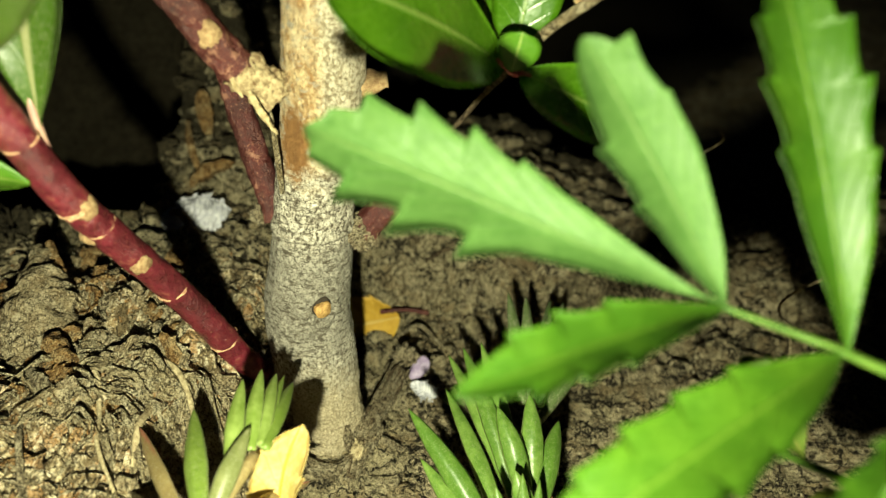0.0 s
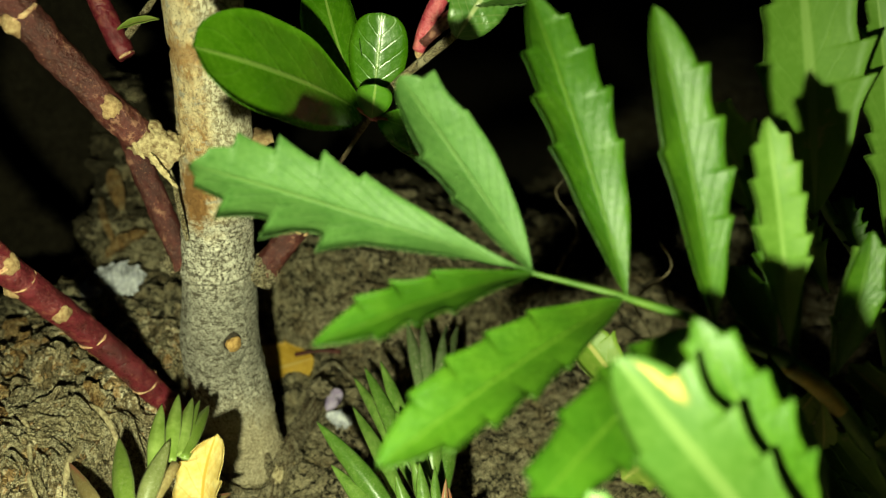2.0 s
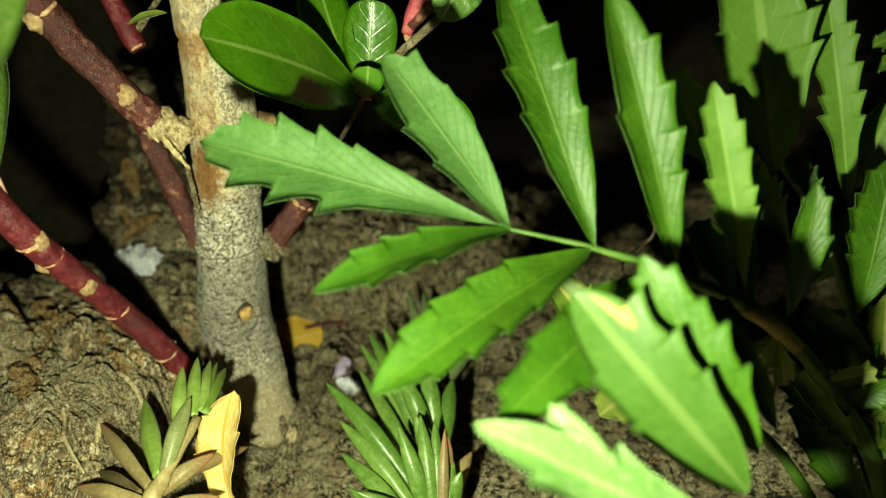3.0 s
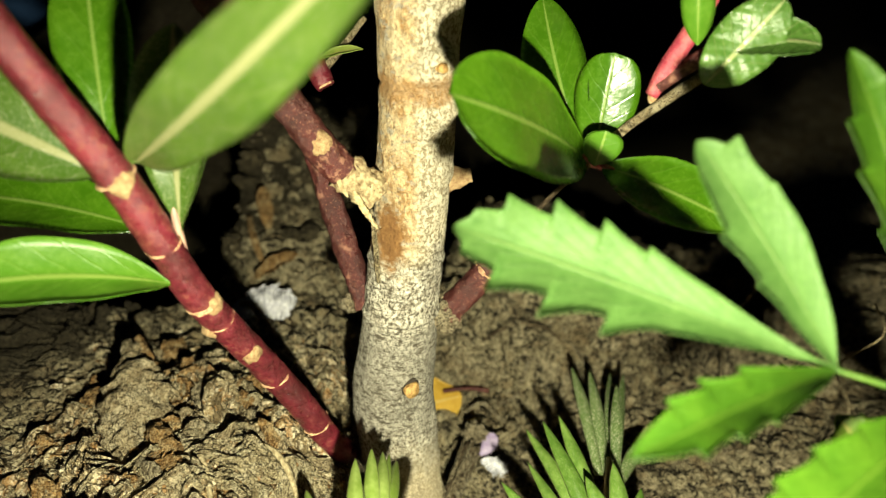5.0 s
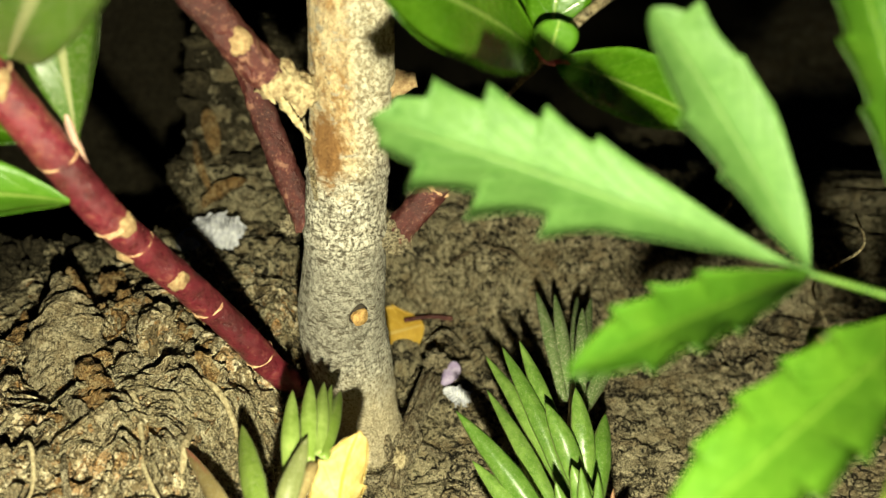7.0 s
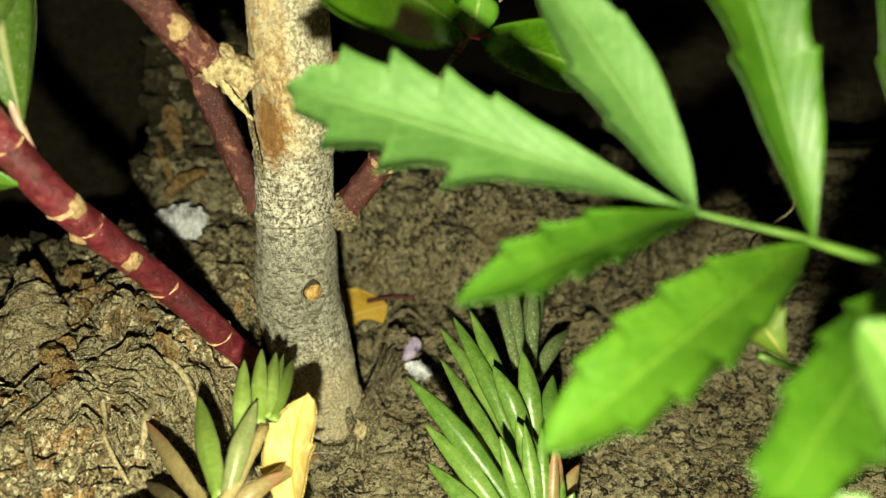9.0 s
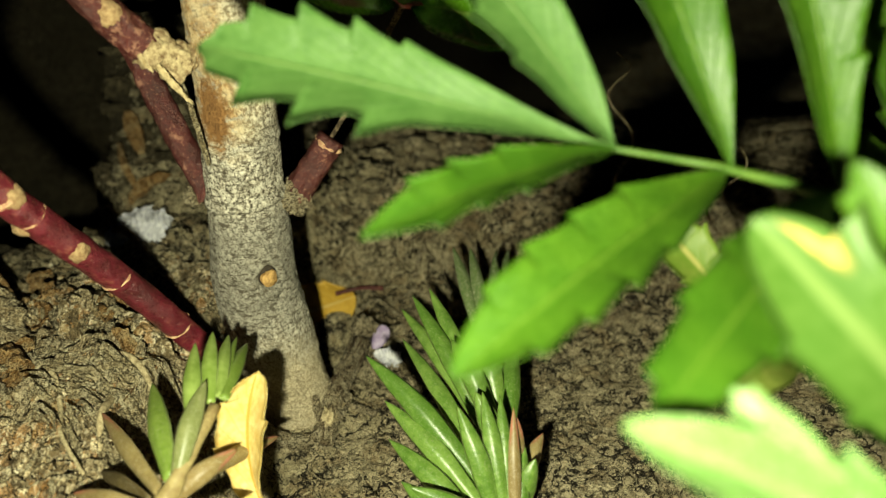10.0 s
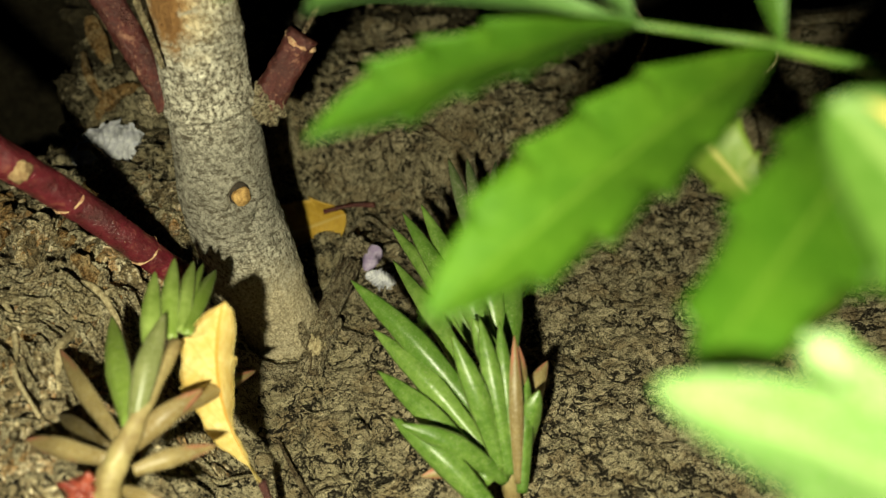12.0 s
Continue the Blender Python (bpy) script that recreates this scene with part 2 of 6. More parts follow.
    ring = k.math("ADD", k.math("ABSOLUTE", k.math("SUBTRACT", p[2], 0.1450)), k.math("MULTIPLY", k.math("SUBTRACT", n3, 0.5), 0.012))
    col = k.mix(k.ramp(ring, 0.0012, 0.0035, 0.7, 0.0), col, (0.33, 0.17, 0.055))
    h = k.math("ADD", k.math("MULTIPLY", n1, 0.8), k.math("ADD", k.math("MULTIPLY", sq, 0.6), k.math("SUBTRACT", k.math("MULTIPLY", lines, 0.3), k.math("MULTIPLY", bc, 0.7))))
    return k.finish(col, 0.85, k.bump(h, 1.0, 0.00045), 0.25)


def red_stem_material(name, a, b, rough=0.42, flake=0.5, cork=(0.5, 0.33, 0.2), ridges=0.0):
    """Thin red bark: lengthwise shading, fine pale flecks and corky patches."""
    k = Nodes(name)
    vec = k.coords()
    n0 = k.grain(vec, 75, 3)
    n1 = k.grain(vec, 260, 5)
    n2 = k.grain(vec, 1700, 4, 0.7)
    n3 = k.grain(vec, 520, 5, 0.7)
    col = k.mix(k.math("ADD", k.math("MULTIPLY", n0, 0.6), k.math("MULTIPLY", n1, 0.4)), a, b)
    col = k.mix(k.ramp(n2, 0.3, 0.05, 0.0, 0.5), col, tuple(0.35 * q for q in a))
    col = k.mix(k.ramp(n2, 0.82, 1.0, 0.0, flake), col, cork)
    col = k.mix(k.math("MULTIPLY", k.ramp(n3, 0.6, 0.85, 0.0, flake), k.ramp(n0, 0.45, 0.75)), col, tuple(0.8 * q for q in cork))
    h = k.math("ADD", k.math("MULTIPLY", n1, 0.5), k.math("ADD", k.math("MULTIPLY", n3, 0.6), k.math("MULTIPLY", n2, 0.35)))
    return k.finish(col, k.math("ADD", rough - 0.06, k.math("MULTIPLY", n3, 0.2)), k.bump(h, 0.6, 0.00035 + ridges), 0.5)


def plain_material(name, a, b, rough, scale=300.0, spec=0.4, relief=0.3, translucent=0.0):
    k = Nodes(name)
    vec = k.coords()
    n1 = k.noise(vec, scale, 5, 0.65)
    n2 = k.noise(vec, scale * 6, 3)
    col = k.mix(k.ramp(k.math("ADD", k.math("MULTIPLY", n1, 0.75), k.math("MULTIPLY", n2, 0.25)), 0.32, 0.68), a, b)
    return k.finish(col, rough, k.bump(k.math("ADD", n1, k.math("MULTIPLY", n2, 0.5)), relief, 0.0005), spec, translucent)


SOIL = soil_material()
BARK = bark_material()
RED = red_stem_material("red_stem_bark", (0.044, 0.0075, 0.0095), (0.165, 0.0145, 0.029), 0.30, 0.40, (0.28, 0.12, 0.07))
RED_OLD = red_stem_material("weathered_red_bark", (0.030, 0.0065, 0.0055), (0.085, 0.014, 0.012), 0.5, 0.45, (0.42, 0.22, 0.14), 0.0003)
RED_GLOSS = red_stem_material("glossy_red_shoot", (0.26, 0.02, 0.05), (0.42, 0.09, 0.1), 0.25, 0.2)
PINK = plain_material("pink_petiole", (0.28, 0.14, 0.12), (0.40, 0.26, 0.19), 0.4, 260)
SCAR = plain_material("corky_scar", (0.19, 0.105, 0.05), (0.42, 0.30, 0.155), 0.85, 620, 0.2, 1.0)
NODE = plain_material("node_cork", (0.24, 0.085, 0.055), (0.60, 0.43, 0.24), 0.7, 900, 0.25, 0.6)
COLLAR = plain_material("branch_collar_cork", (0.13, 0.075, 0.035), (0.50, 0.41, 0.235), 0.85, 620, 0.2, 1.0)
CORK = plain_material("cream_cork", (0.24, 0.17, 0.08), (0.56, 0.46, 0.26), 0.85, 700, 0.2, 1.0)
KNOT = plain_material("knot_wood", (0.16, 0.08, 0.025), (0.52, 0.33, 0.12), 0.75, 700, 0.2, 0.8)
HOLE_SHADE = plain_material("hole_shade", (0.012, 0.009, 0.006), (0.04, 0.03, 0.02), 0.95, 600)
MARI = leaf_material("marigold_leaf", (0.036, 0.104, 0.0040), (0.078, 0.172, 0.0095), (0.092, 0.178, 0.014), 0.46, 0.4, 11, 0.09, 0.03, relief=0.7, grain=1100)
# paler mint copy: the front leaflets' sheen is mixed into their colour
MARI_PALE = leaf_material("marigold_leaf_sheen", (0.050, 0.124, 0.022), (0.100, 0.196, 0.047), (0.106, 0.190, 0.044), 0.55, 0.26, 11, 0.10, 0.03, relief=0.7, grain=1100)
MARI_SCORCH = leaf_material("marigold_leaf_scorched", (0.048, 0.112, 0.0115), (0.082, 0.155, 0.024), (0.115, 0.185, 0.042), 0.5, 0.3, 8, 0.1, 0.1, relief=0.15,
                            patch=(0.86, 0.22, 0.11, (0.5, 0.3, 0.08)))
# lighter copy: torch glare on the nearest leaflets put into the leaf colour
MARI_LIT = leaf_material("marigold_leaf_lit", (0.085, 0.185, 0.034), (0.165, 0.265, 0.075), (0.19, 0.29, 0.09), 0.5, 0.4, 8, 0.15, 0.08, dust=0.25, relief=0.3)
# blotched back leaflets, colour raised to make up for light they miss
MARI_LIFTED = leaf_material("marigold_leaf_lifted", (0.11, 0.225, 0.024), (0.175, 0.31, 0.05), (0.21, 0.34, 0.075), 0.55, 0.3, 8, 0.12, 0.08, relief=0.2,
                         blotch=(0.22, 0.24, 0.08), tone=0.72)
MARI_YELLOW = leaf_material("marigold_leaf_yellowing", (0.16, 0.26, 0.03), (0.3, 0.36, 0.07), (0.42, 0.42, 0.12), 0.5, 0.3, 8, 0.12, 0.08,
                            blotch=(0.5, 0.3, 0.06), relief=0.2, tone=0.6)
NODE_GOLD = plain_material("stalk_joint", (0.16, 0.14, 0.02), (0.34, 0.22, 0.04), 0.5, 260, 0.35)
MARI_STEM = plain_material("marigold_stem", (0.030, 0.075, 0.006), (0.065, 0.12, 0.014), 0.5, 200, 0.35)
SHRUB_LEAF = leaf_material("glossy_shrub_leaf", (0.0425, 0.128, 0.0034), (0.0808, 0.191, 0.0085), (0.17, 0.272, 0.0467), 0.26, 0.55, 6, 0.08, 0.035, relief=0.35)
SHRUB_UNDER = leaf_material("shrub_leaf_underside", (0.052, 0.118, 0.008), (0.100, 0.178, 0.020), (0.300, 0.315, 0.140), 0.4, 0.45, 6, 0.12, 0.085, dust=0.2, tone=0.75)
SHRUB_YOUNG = leaf_material("young_shrub_leaf", (0.08, 0.21, 0.012), (0.15, 0.30, 0.03), (0.22, 0.34, 0.06), 0.4, 0.4, 6, 0.12, 0.05)
SEDUM = leaf_material("sedum_leaf", (0.076, 0.165, 0.018), (0.20, 0.325, 0.062), (0.27, 0.37, 0.11), 0.36, 0.5, 3, 0.0, 0.07, dust=0.16, relief=0.5, patch=(1.0, 0.5, 0.14, (0.22, 0.12, 0.08)), tone=0.92)
SEDUM_DUSTY = leaf_material("sedum_leaf_dusty", (0.075, 0.13, 0.03), (0.15, 0.22, 0.07), (0.22, 0.29, 0.12), 0.5, 0.4, 3, 0.0, 0.07, dust=0.95, relief=0.6, tone=0.92)
SEDUM_TIP = leaf_material("sedum_leaf_fresh", (0.165, 0.250, 0.040), (0.32, 0.42, 0.115), (0.40, 0.49, 0.20), 0.34, 0.5, 3, 0.0, 0.08, relief=0.2, tone=0.92)
SEDUM_RED = leaf_material("sedum_leaf_reddish", (0.21, 0.150, 0.058), (0.35, 0.275, 0.115), (0.42, 0.33, 0.16), 0.45, 0.45, 3, 0.0, 0.08, dust=0.3, relief=0.2, blotch=(0.30, 0.14, 0.08),
                          patch=(1.0, 0.5, 0.45, (0.40, 0.13, 0.085)), tone=0.92)
SEDUM_GREY = leaf_material("sedum_leaf_grey_green", (0.150, 0.175, 0.055), (0.27, 0.29, 0.12), (0.36, 0.37, 0.20), 0.42, 0.5, 3, 0.0, 0.08, dust=0.25, relief=0.25,
                           patch=(1.0, 0.5, 0.16, (0.22, 0.09, 0.07)), tone=0.92)
SEDUM_LIME = leaf_material("sedum_leaf_lime", (0.12, 0.20, 0.024), (0.23, 0.33, 0.06), (0.30, 0.39, 0.13), 0.40, 0.5, 3, 0.0, 0.08, dust=0.2, relief=0.3, patch=(1.0, 0.5, 0.22, (0.22, 0.14, 0.10)), tone=0.92)
SEDUM_DARK = leaf_material("sedum_leaf_withered", (0.07, 0.05, 0.018), (0.15, 0.115, 0.04), (0.18, 0.13, 0.06), 0.6, 0.3, 3, 0.0, 0.08, dust=0.2, relief=0.4, tone=0.92)
SEDUM_STEM = plain_material("sedum_stem", (0.16, 0.11, 0.045), (0.30, 0.25, 0.11), 0.5, 260)
RED_FLESH = plain_material("red_fleshy_base", (0.13, 0.020, 0.014), (0.26, 0.06, 0.035), 0.4, 300)
YELLOW = leaf_material("yellow_leaf", (0.52, 0.3, 0.035), (0.7, 0.45, 0.065), (0.66, 0.46, 0.12), 0.55, 0.3, 7, 0.35, 0.04, blotch=(0.42, 0.22, 0.03), tone=0.85)
YELLOW_PALE = leaf_material("pale_yellow_leaf", (0.66, 0.47, 0.13), (0.86, 0.74, 0.36), (0.62, 0.34, 0.06), 0.5, 0.35, 9, 0.45, 0.06, blotch=(0.6, 0.38, 0.05), tone=0.85)
PETAL = plain_material("white_petal", (0.42, 0.42, 0.50), (0.82, 0.82, 0.84), 0.6, 500, 0.3, 0.8, 0.2)
PETAL_VIOLET = plain_material("violet_petal", (0.3, 0.22, 0.4), (0.55, 0.47, 0.62), 0.6, 400, 0.3, 0.6, 0.2)
DARK_SOIL = litter_material("dark_soil", (0.045, 0.035, 0.018), (0.10, 0.08, 0.044), (0.17, 0.14, 0.08), 300)
FIBRE = litter_material("dry_fibre", (0.36, 0.28, 0.15), (0.62, 0.52, 0.31), (0.78, 0.69, 0.47), 500)
CROWN = litter_material("dead_root_wood", (0.40, 0.29, 0.145), (0.82, 0.69, 0.43), (0.97, 0.88, 0.66), 230, (1, 0.6, 1), (0.44, 0.21, 0.055))
BARK_FOOT = litter_material("flaky_root_bark", (0.26, 0.20, 0.115), (0.52, 0.43, 0.27), (0.72, 0.63, 0.43), 520, (1, 1, 0.4))
RUST = litter_material("rusty_root_wood", (0.32, 0.165, 0.05), (0.54, 0.33, 0.13), (0.68, 0.52, 0.28), 420)
ROOT = litter_material("pale_root", (0.36, 0.27, 0.14), (0.52, 0.43, 0.26), (0.62, 0.54, 0.36), 500)
WEATHERED = litter_material("weathered_root", (0.24, 0.185, 0.105), (0.48, 0.4, 0.25), (0.62, 0.54, 0.37), 420, (1, 0.35, 1))
STRAND = plain_material("pale_root_strand", (0.20, 0.15, 0.075), (0.58, 0.49, 0.30), 0.8, 900, 0.25, 1.0)
PALEWOOD = litter_material("pale_dead_wood", (0.36, 0.27, 0.145), (0.62, 0.51, 0.31), (0.78, 0.68, 0.46), 380, (1, 0.4, 1))
TWIG = litter_material("dark_twig", (0.1, 0.065, 0.035), (0.22, 0.16, 0.09), (0.34, 0.27, 0.16), 400)
BLUE = plain_material("blue_paint", (0.028, 0.075, 0.19), (0.04, 0.10, 0.24), 0.7, 14, 0.3, 0.3)
CRINKLE = leaf_material("crinkled_young_leaf", (0.06, 0.15, 0.02), (0.13, 0.24, 0.05), (0.34, 0.40, 0.17), 0.35, 0.5, 9, 0.35, 0.06, relief=0.8)


# ---- mesh helpers ----
def vec3(p):
    return np.array(p, dtype=float)


def unit(v):
    return v / max(np.linalg.norm(v), 1e-12)


def thing(name, at, label, category, group="", kind=""):
    ob = new(name)
    ob.empty_display_size = 0.01
    ob.location = at
    return tagged(ob, label, category, group, kind)


def origin_of(ob):
    o = Vector((0, 0, 0))
    while ob is not None:
        o = o + ob.location
        ob = ob.parent
    return np.array(o)


def mesh_of(name, verts, faces, mat, uv=None, smooth=True):
    me = bpy.data.meshes.new(name)
    me.from_pydata([tuple(v) for v in verts], [], [tuple(f) for f in faces])
    if uv is not None:
        lay = me.uv_layers.new(name="UVMap")
        idx = np.empty(len(me.loops), dtype=np.int32)
        me.loops.foreach_get("vertex_index", idx)
        lay.data.foreach_set("uv", np.asarray(uv, dtype=np.float32)[idx].ravel())
    if smooth:
        me.polygons.foreach_set("use_smooth", np.ones(len(me.polygons), dtype=bool))
    me.materials.append(mat)
    me.update()
    return me


def part(name, geo, mat, parent=None, label="", pivot=None, smooth=True, kind=""):
    """Links (verts, faces, uv) in world metres as one mesh object under a thing or part."""
    verts, faces, uv = geo
    verts = np.asarray(verts, dtype=float)
    base = origin_of(parent) if parent is not None else np.zeros(3)
    at = vec3(pivot) if pivot is not None else base
    ob = new(name, mesh_of(name, verts - at, faces, mat, uv, smooth))
    ob.location = Vector(at - base)
    ob.parent = parent
    return tagged(ob, label, kind=kind)


def spline(points, n):
    """Catmull-Rom curve through a few points, n samples."""
    p = [vec3(q) for q in points]
    p = [2 * p[0] - p[1]] + p + [2 * p[-1] - p[-2]]
    out = []
    for t in np.linspace(0, len(p) - 3 - 1e-9, n):
        i = int(t)
        f = t - i
        a, b, c, d = p[i:i + 4]
        out.append(0.5 * (2 * b + (c - a) * f + (2 * a - 5 * b + 4 * c - d) * f * f + (3 * b - a - 3 * c + d) * f ** 3))
    return np.array(out)


def tube(points, radii, segs=12, rings=24, lump=0.0, seed=0, flat=1.0, cap=True, side=None):
    """A lumpy tapered tube along a curve. radii: values spread evenly along it."""
    c = spline(points, rings)
    r = np.interp(np.linspace(0, 1, rings), np.linspace(0, 1, len(radii)), radii)
    tan = np.gradient(c, axis=0)
    tan /= np.linalg.norm(tan, axis=1)[:, None]
    ref = vec3(side) if side is not None else vec3((0.13, -0.9, 0.4))
    verts, uv = [], []
    for i in range(rings):
        ref = ref - tan[i] * ref.dot(tan[i])
        if np.linalg.norm(ref) < 1e-5:
            ref = np.cross(tan[i], (1.0, 0.2, 0.1))
        ref = unit(ref)
        bi = np.cross(tan[i], ref)
        for j in range(segs):
            a = 2 * math.pi * j / segs
            d = ref * math.cos(a) * flat + bi * math.sin(a)
            k = 1.0
            if lump:
                q = c[i] * 260 + d * 1.3 + seed
                k += lump * noise.noise(Vector(q)) + 0.5 * lump * noise.noise(Vector(q * 2.7))
            verts.append(c[i] + d * r[i] * k)
            uv.append((i / (rings - 1), abs(j / segs - 0.5) * 2 * 0.9 + 0.05))
    faces = [(i * segs + j, i * segs + (j + 1) % segs, (i + 1) * segs + (j + 1) % segs, (i + 1) * segs + j)
             for i in range(rings - 1) for j in range(segs)]
    if cap:
        for i, rev in ((0, True), (rings - 1, False)):
            verts.append(c[i])
            uv.append((i / (rings - 1), 0.5))
            k = len(verts) - 1
            for j in range(segs):
                a, b = i * segs + j, i * segs + (j + 1) % segs
                faces.append((b, a, k) if rev else (a, b, k))
    return np.array(verts), faces, uv


def spindle(base, tip, r, bend=(0, 0, 0), flat=0.62, segs=20, rings=24, seed=0, blunt=0.85):
    """A fleshy leaf: narrow foot, full middle, bluntly pointed tip, a keel along its face."""
    b, t = vec3(base), vec3(tip)
    mid = (b + t) / 2 + vec3(bend)
    u = np.linspace(0, 1, rings)
    prof = (0.55 + 0.45 * np.clip(u / 0.45, 0, 1)) * np.clip(1 - u ** 3.2, 0, 1) ** blunt
    verts, faces, uv = tube([b, mid, t], list(r * np.maximum(prof, 0.03)), segs, rings, 0.05, seed, flat)
    c = spline([b, mid, t], rings)
    for i in range(rings):
        for j in range(segs):
            a = 2 * math.pi * j / segs
            k = (abs(math.cos(a)) ** 1.35 + abs(math.sin(a)) ** 1.35) ** (-1 / 1.35) * 1.08
            verts[i * segs + j] = c[i] + (verts[i * segs + j] - c[i]) * k
    return verts, faces, uv


def blade(base, tip, half, facing=(0, -0.8, 0.6), prof=(1.0, 0.8), teeth_up=(), teeth_dn=(), fold=0.16, sag=0.06,
          twist=0.0, wave=0.012, seed=0, nu=44, nv=9, thick=0.00022, lean=1.0, side_bend=0.0, foot=0.06, crimp=0.0):
    """A leaf blade with midrib fold, sag, toothed rims and thickness. half: half width; teeth: (place, size)."""
    b, t = vec3(base), vec3(tip)
    ax = t - b
    length = np.linalg.norm(ax)
    ax = ax / length
    n0 = vec3(facing)
    n0 = unit(n0 - ax * n0.dot(ax))
    s0 = np.cross(n0, ax)
    us = set(np.linspace(0, 1, nu))
    for u0, _ in list(teeth_up) + list(teeth_dn):
        us |= {max(u0 - 0.045, 0), max(u0 - 0.02, 0), u0, min(u0 + 0.006, 1), min(u0 + 0.014, 1)}
    rows = [0.0]
    for u0 in sorted(us):
        if u0 - rows[-1] > 0.0035:
            rows.append(u0)
    rows[-1] = 1.0
    us = np.array(rows)
    pa, pb = prof
    peak = pa / (pa + pb)
    norm = peak ** pa * (1 - peak) ** pb

    def rim(u, teeth):
        w = half * max(u ** pa * (1 - u) ** pb / norm, foot * (1 - u))
        tooth, sh = 0.0, 0.0
        for u0, size in teeth:
            if u0 - 0.11 < u <= u0:
                f = ((u - u0 + 0.11) / 0.11) ** 1.6
            elif u0 < u < u0 + 0.014:
                f = 1 - (u - u0) / 0.014
            else:
                f = 0.0
            tooth += size * f
            sh += size * f * lean * 0.35
        return w, tooth, sh

    rnd = np.random.RandomState(seed + 11)
    ph = rnd.rand(4) * 6.28
    verts, uv = [], []
    vs = np.linspace(-1, 1, nv)
    for u in us:
        up_rim, dn_rim = rim(u, teeth_up), rim(u, teeth_dn)
        ang = twist * (u - 0.3)
        s = s0 * math.cos(ang) + n0 * math.sin(ang)
        n = n0 * math.cos(ang) - s0 * math.sin(ang)
        centre = b + ax * (u * length) - n0 * (sag * length * 4 * (u - 0.5) ** 2 - sag * length) + s0 * (side_bend * length * 4 * u * (1 - u))
        for v in vs:
            w, tooth, sh = up_rim if v > 0 else dn_rim
            a = abs(v)
            lift = fold * w * a * a * 0.6 + fold * w * a * 0.6
            lift += wave * length * a * math.sin(u * 17 + ph[0] + (2.1 if v > 0 else 0)) * 0.5
            lift += crimp * length * math.sin(u * 55 + a * 9 + ph[1]) * (0.3 + a)
            verts.append(centre + s * (v * w + math.copysign(tooth * a ** 3, v)) + n * lift + ax * (sh * a ** 3))
            uv.append((u, v * 0.5 + 0.5))
    nr = len(us)
    verts = np.array(verts)
    faces = [(i * nv + j, (i + 1) * nv + j, (i + 1) * nv + j + 1, i * nv + j + 1) for i in range(nr - 1) for j in range(nv - 1)]
    m = len(verts)
    g = verts.reshape(nr, nv, 3)
    nn = np.cross(np.gradient(g, axis=1), np.gradient(g, axis=0)).reshape(-1, 3)
    ln = np.linalg.norm(nn, axis=1)[:, None]
    nn = np.where(ln > 1e-14, nn / np.maximum(ln, 1e-14), n0)
    nn = np.where((nn @ n0)[:, None] < 0, -nn, nn)
    both = np.concatenate([verts + nn * thick / 2, verts - nn * thick / 2])
    allf = [f[::-1] for f in faces] + [tuple(q + m for q in f) for f in faces]
    ring = [j for j in range(nv)] + [i * nv + nv - 1 for i in range(1, nr)] + [(nr - 1) * nv + j for j in range(nv - 2, -1, -1)] + [i * nv for i in range(nr - 2, 0, -1)]
    for i in range(len(ring)):
        a, c = ring[i], ring[(i + 1) % len(ring)]
        allf.append((a, c, c + m, a + m))
    return both, allf, uv + uv


def lattice_noise(x, y, seed):
    """Smooth value noise on arrays."""
    xi, yi = np.floor(x).astype(np.int64), np.floor(y).astype(np.int64)
    fx, fy = x - xi, y - yi
    fx, fy = fx * fx * (3 - 2 * fx), fy * fy * (3 - 2 * fy)

    def h(i, j):
        k = (i * 374761393 + j * 668265263 + seed * 974711) & 0x7fffffff
        k = ((k ^ (k >> 13)) * 1274126177) & 0x7fffffff
        return ((k ^ (k >> 16)) & 0xffff) / 65535.0

    return (h(xi, yi) * (1 - fx) + h(xi + 1, yi) * fx) * (1 - fy) + (h(xi, yi + 1) * (1 - fx) + h(xi + 1, yi + 1) * fx) * fy


def fbm(x, y, seed, octaves=5, gain=0.55):
    out, amp, tot = 0.0, 1.0, 0.0
    for o in range(octaves):
        out = out + amp * (lattice_noise(x * 2 ** o + 13.7 * o, y * 2 ** o - 7.1 * o, seed + o) - 0.5)
        tot += amp
        amp *= gain
    return out / tot


def cells(x, y, seed):
    """Distance to the nearest cell border of a jittered grid, for cracks."""
    xi, yi = np.floor(x), np.floor(y)
    d1 = np.full(x.shape, 9.0)
    d2 = np.full(x.shape, 9.0)
    for i in (-1, 0, 1):
        for j in (-1, 0, 1):
            cx, cy = xi + i, yi + j
            px = cx + lattice_noise(cx + 0.001, cy + 0.001, seed)
            py = cy + lattice_noise(cx + 0.001, cy + 0.001, seed + 77)
            d = np.hypot(px - x, py - y)
            d2 = np.minimum(d2, np.maximum(d1, d))
            d1 = np.minimum(d1, d)
    return d2 - d1


def smooth(v, lo, hi):
    t = np.clip((v - lo) / (hi - lo), 0, 1)
    return t * t * (3 - 2 * t)


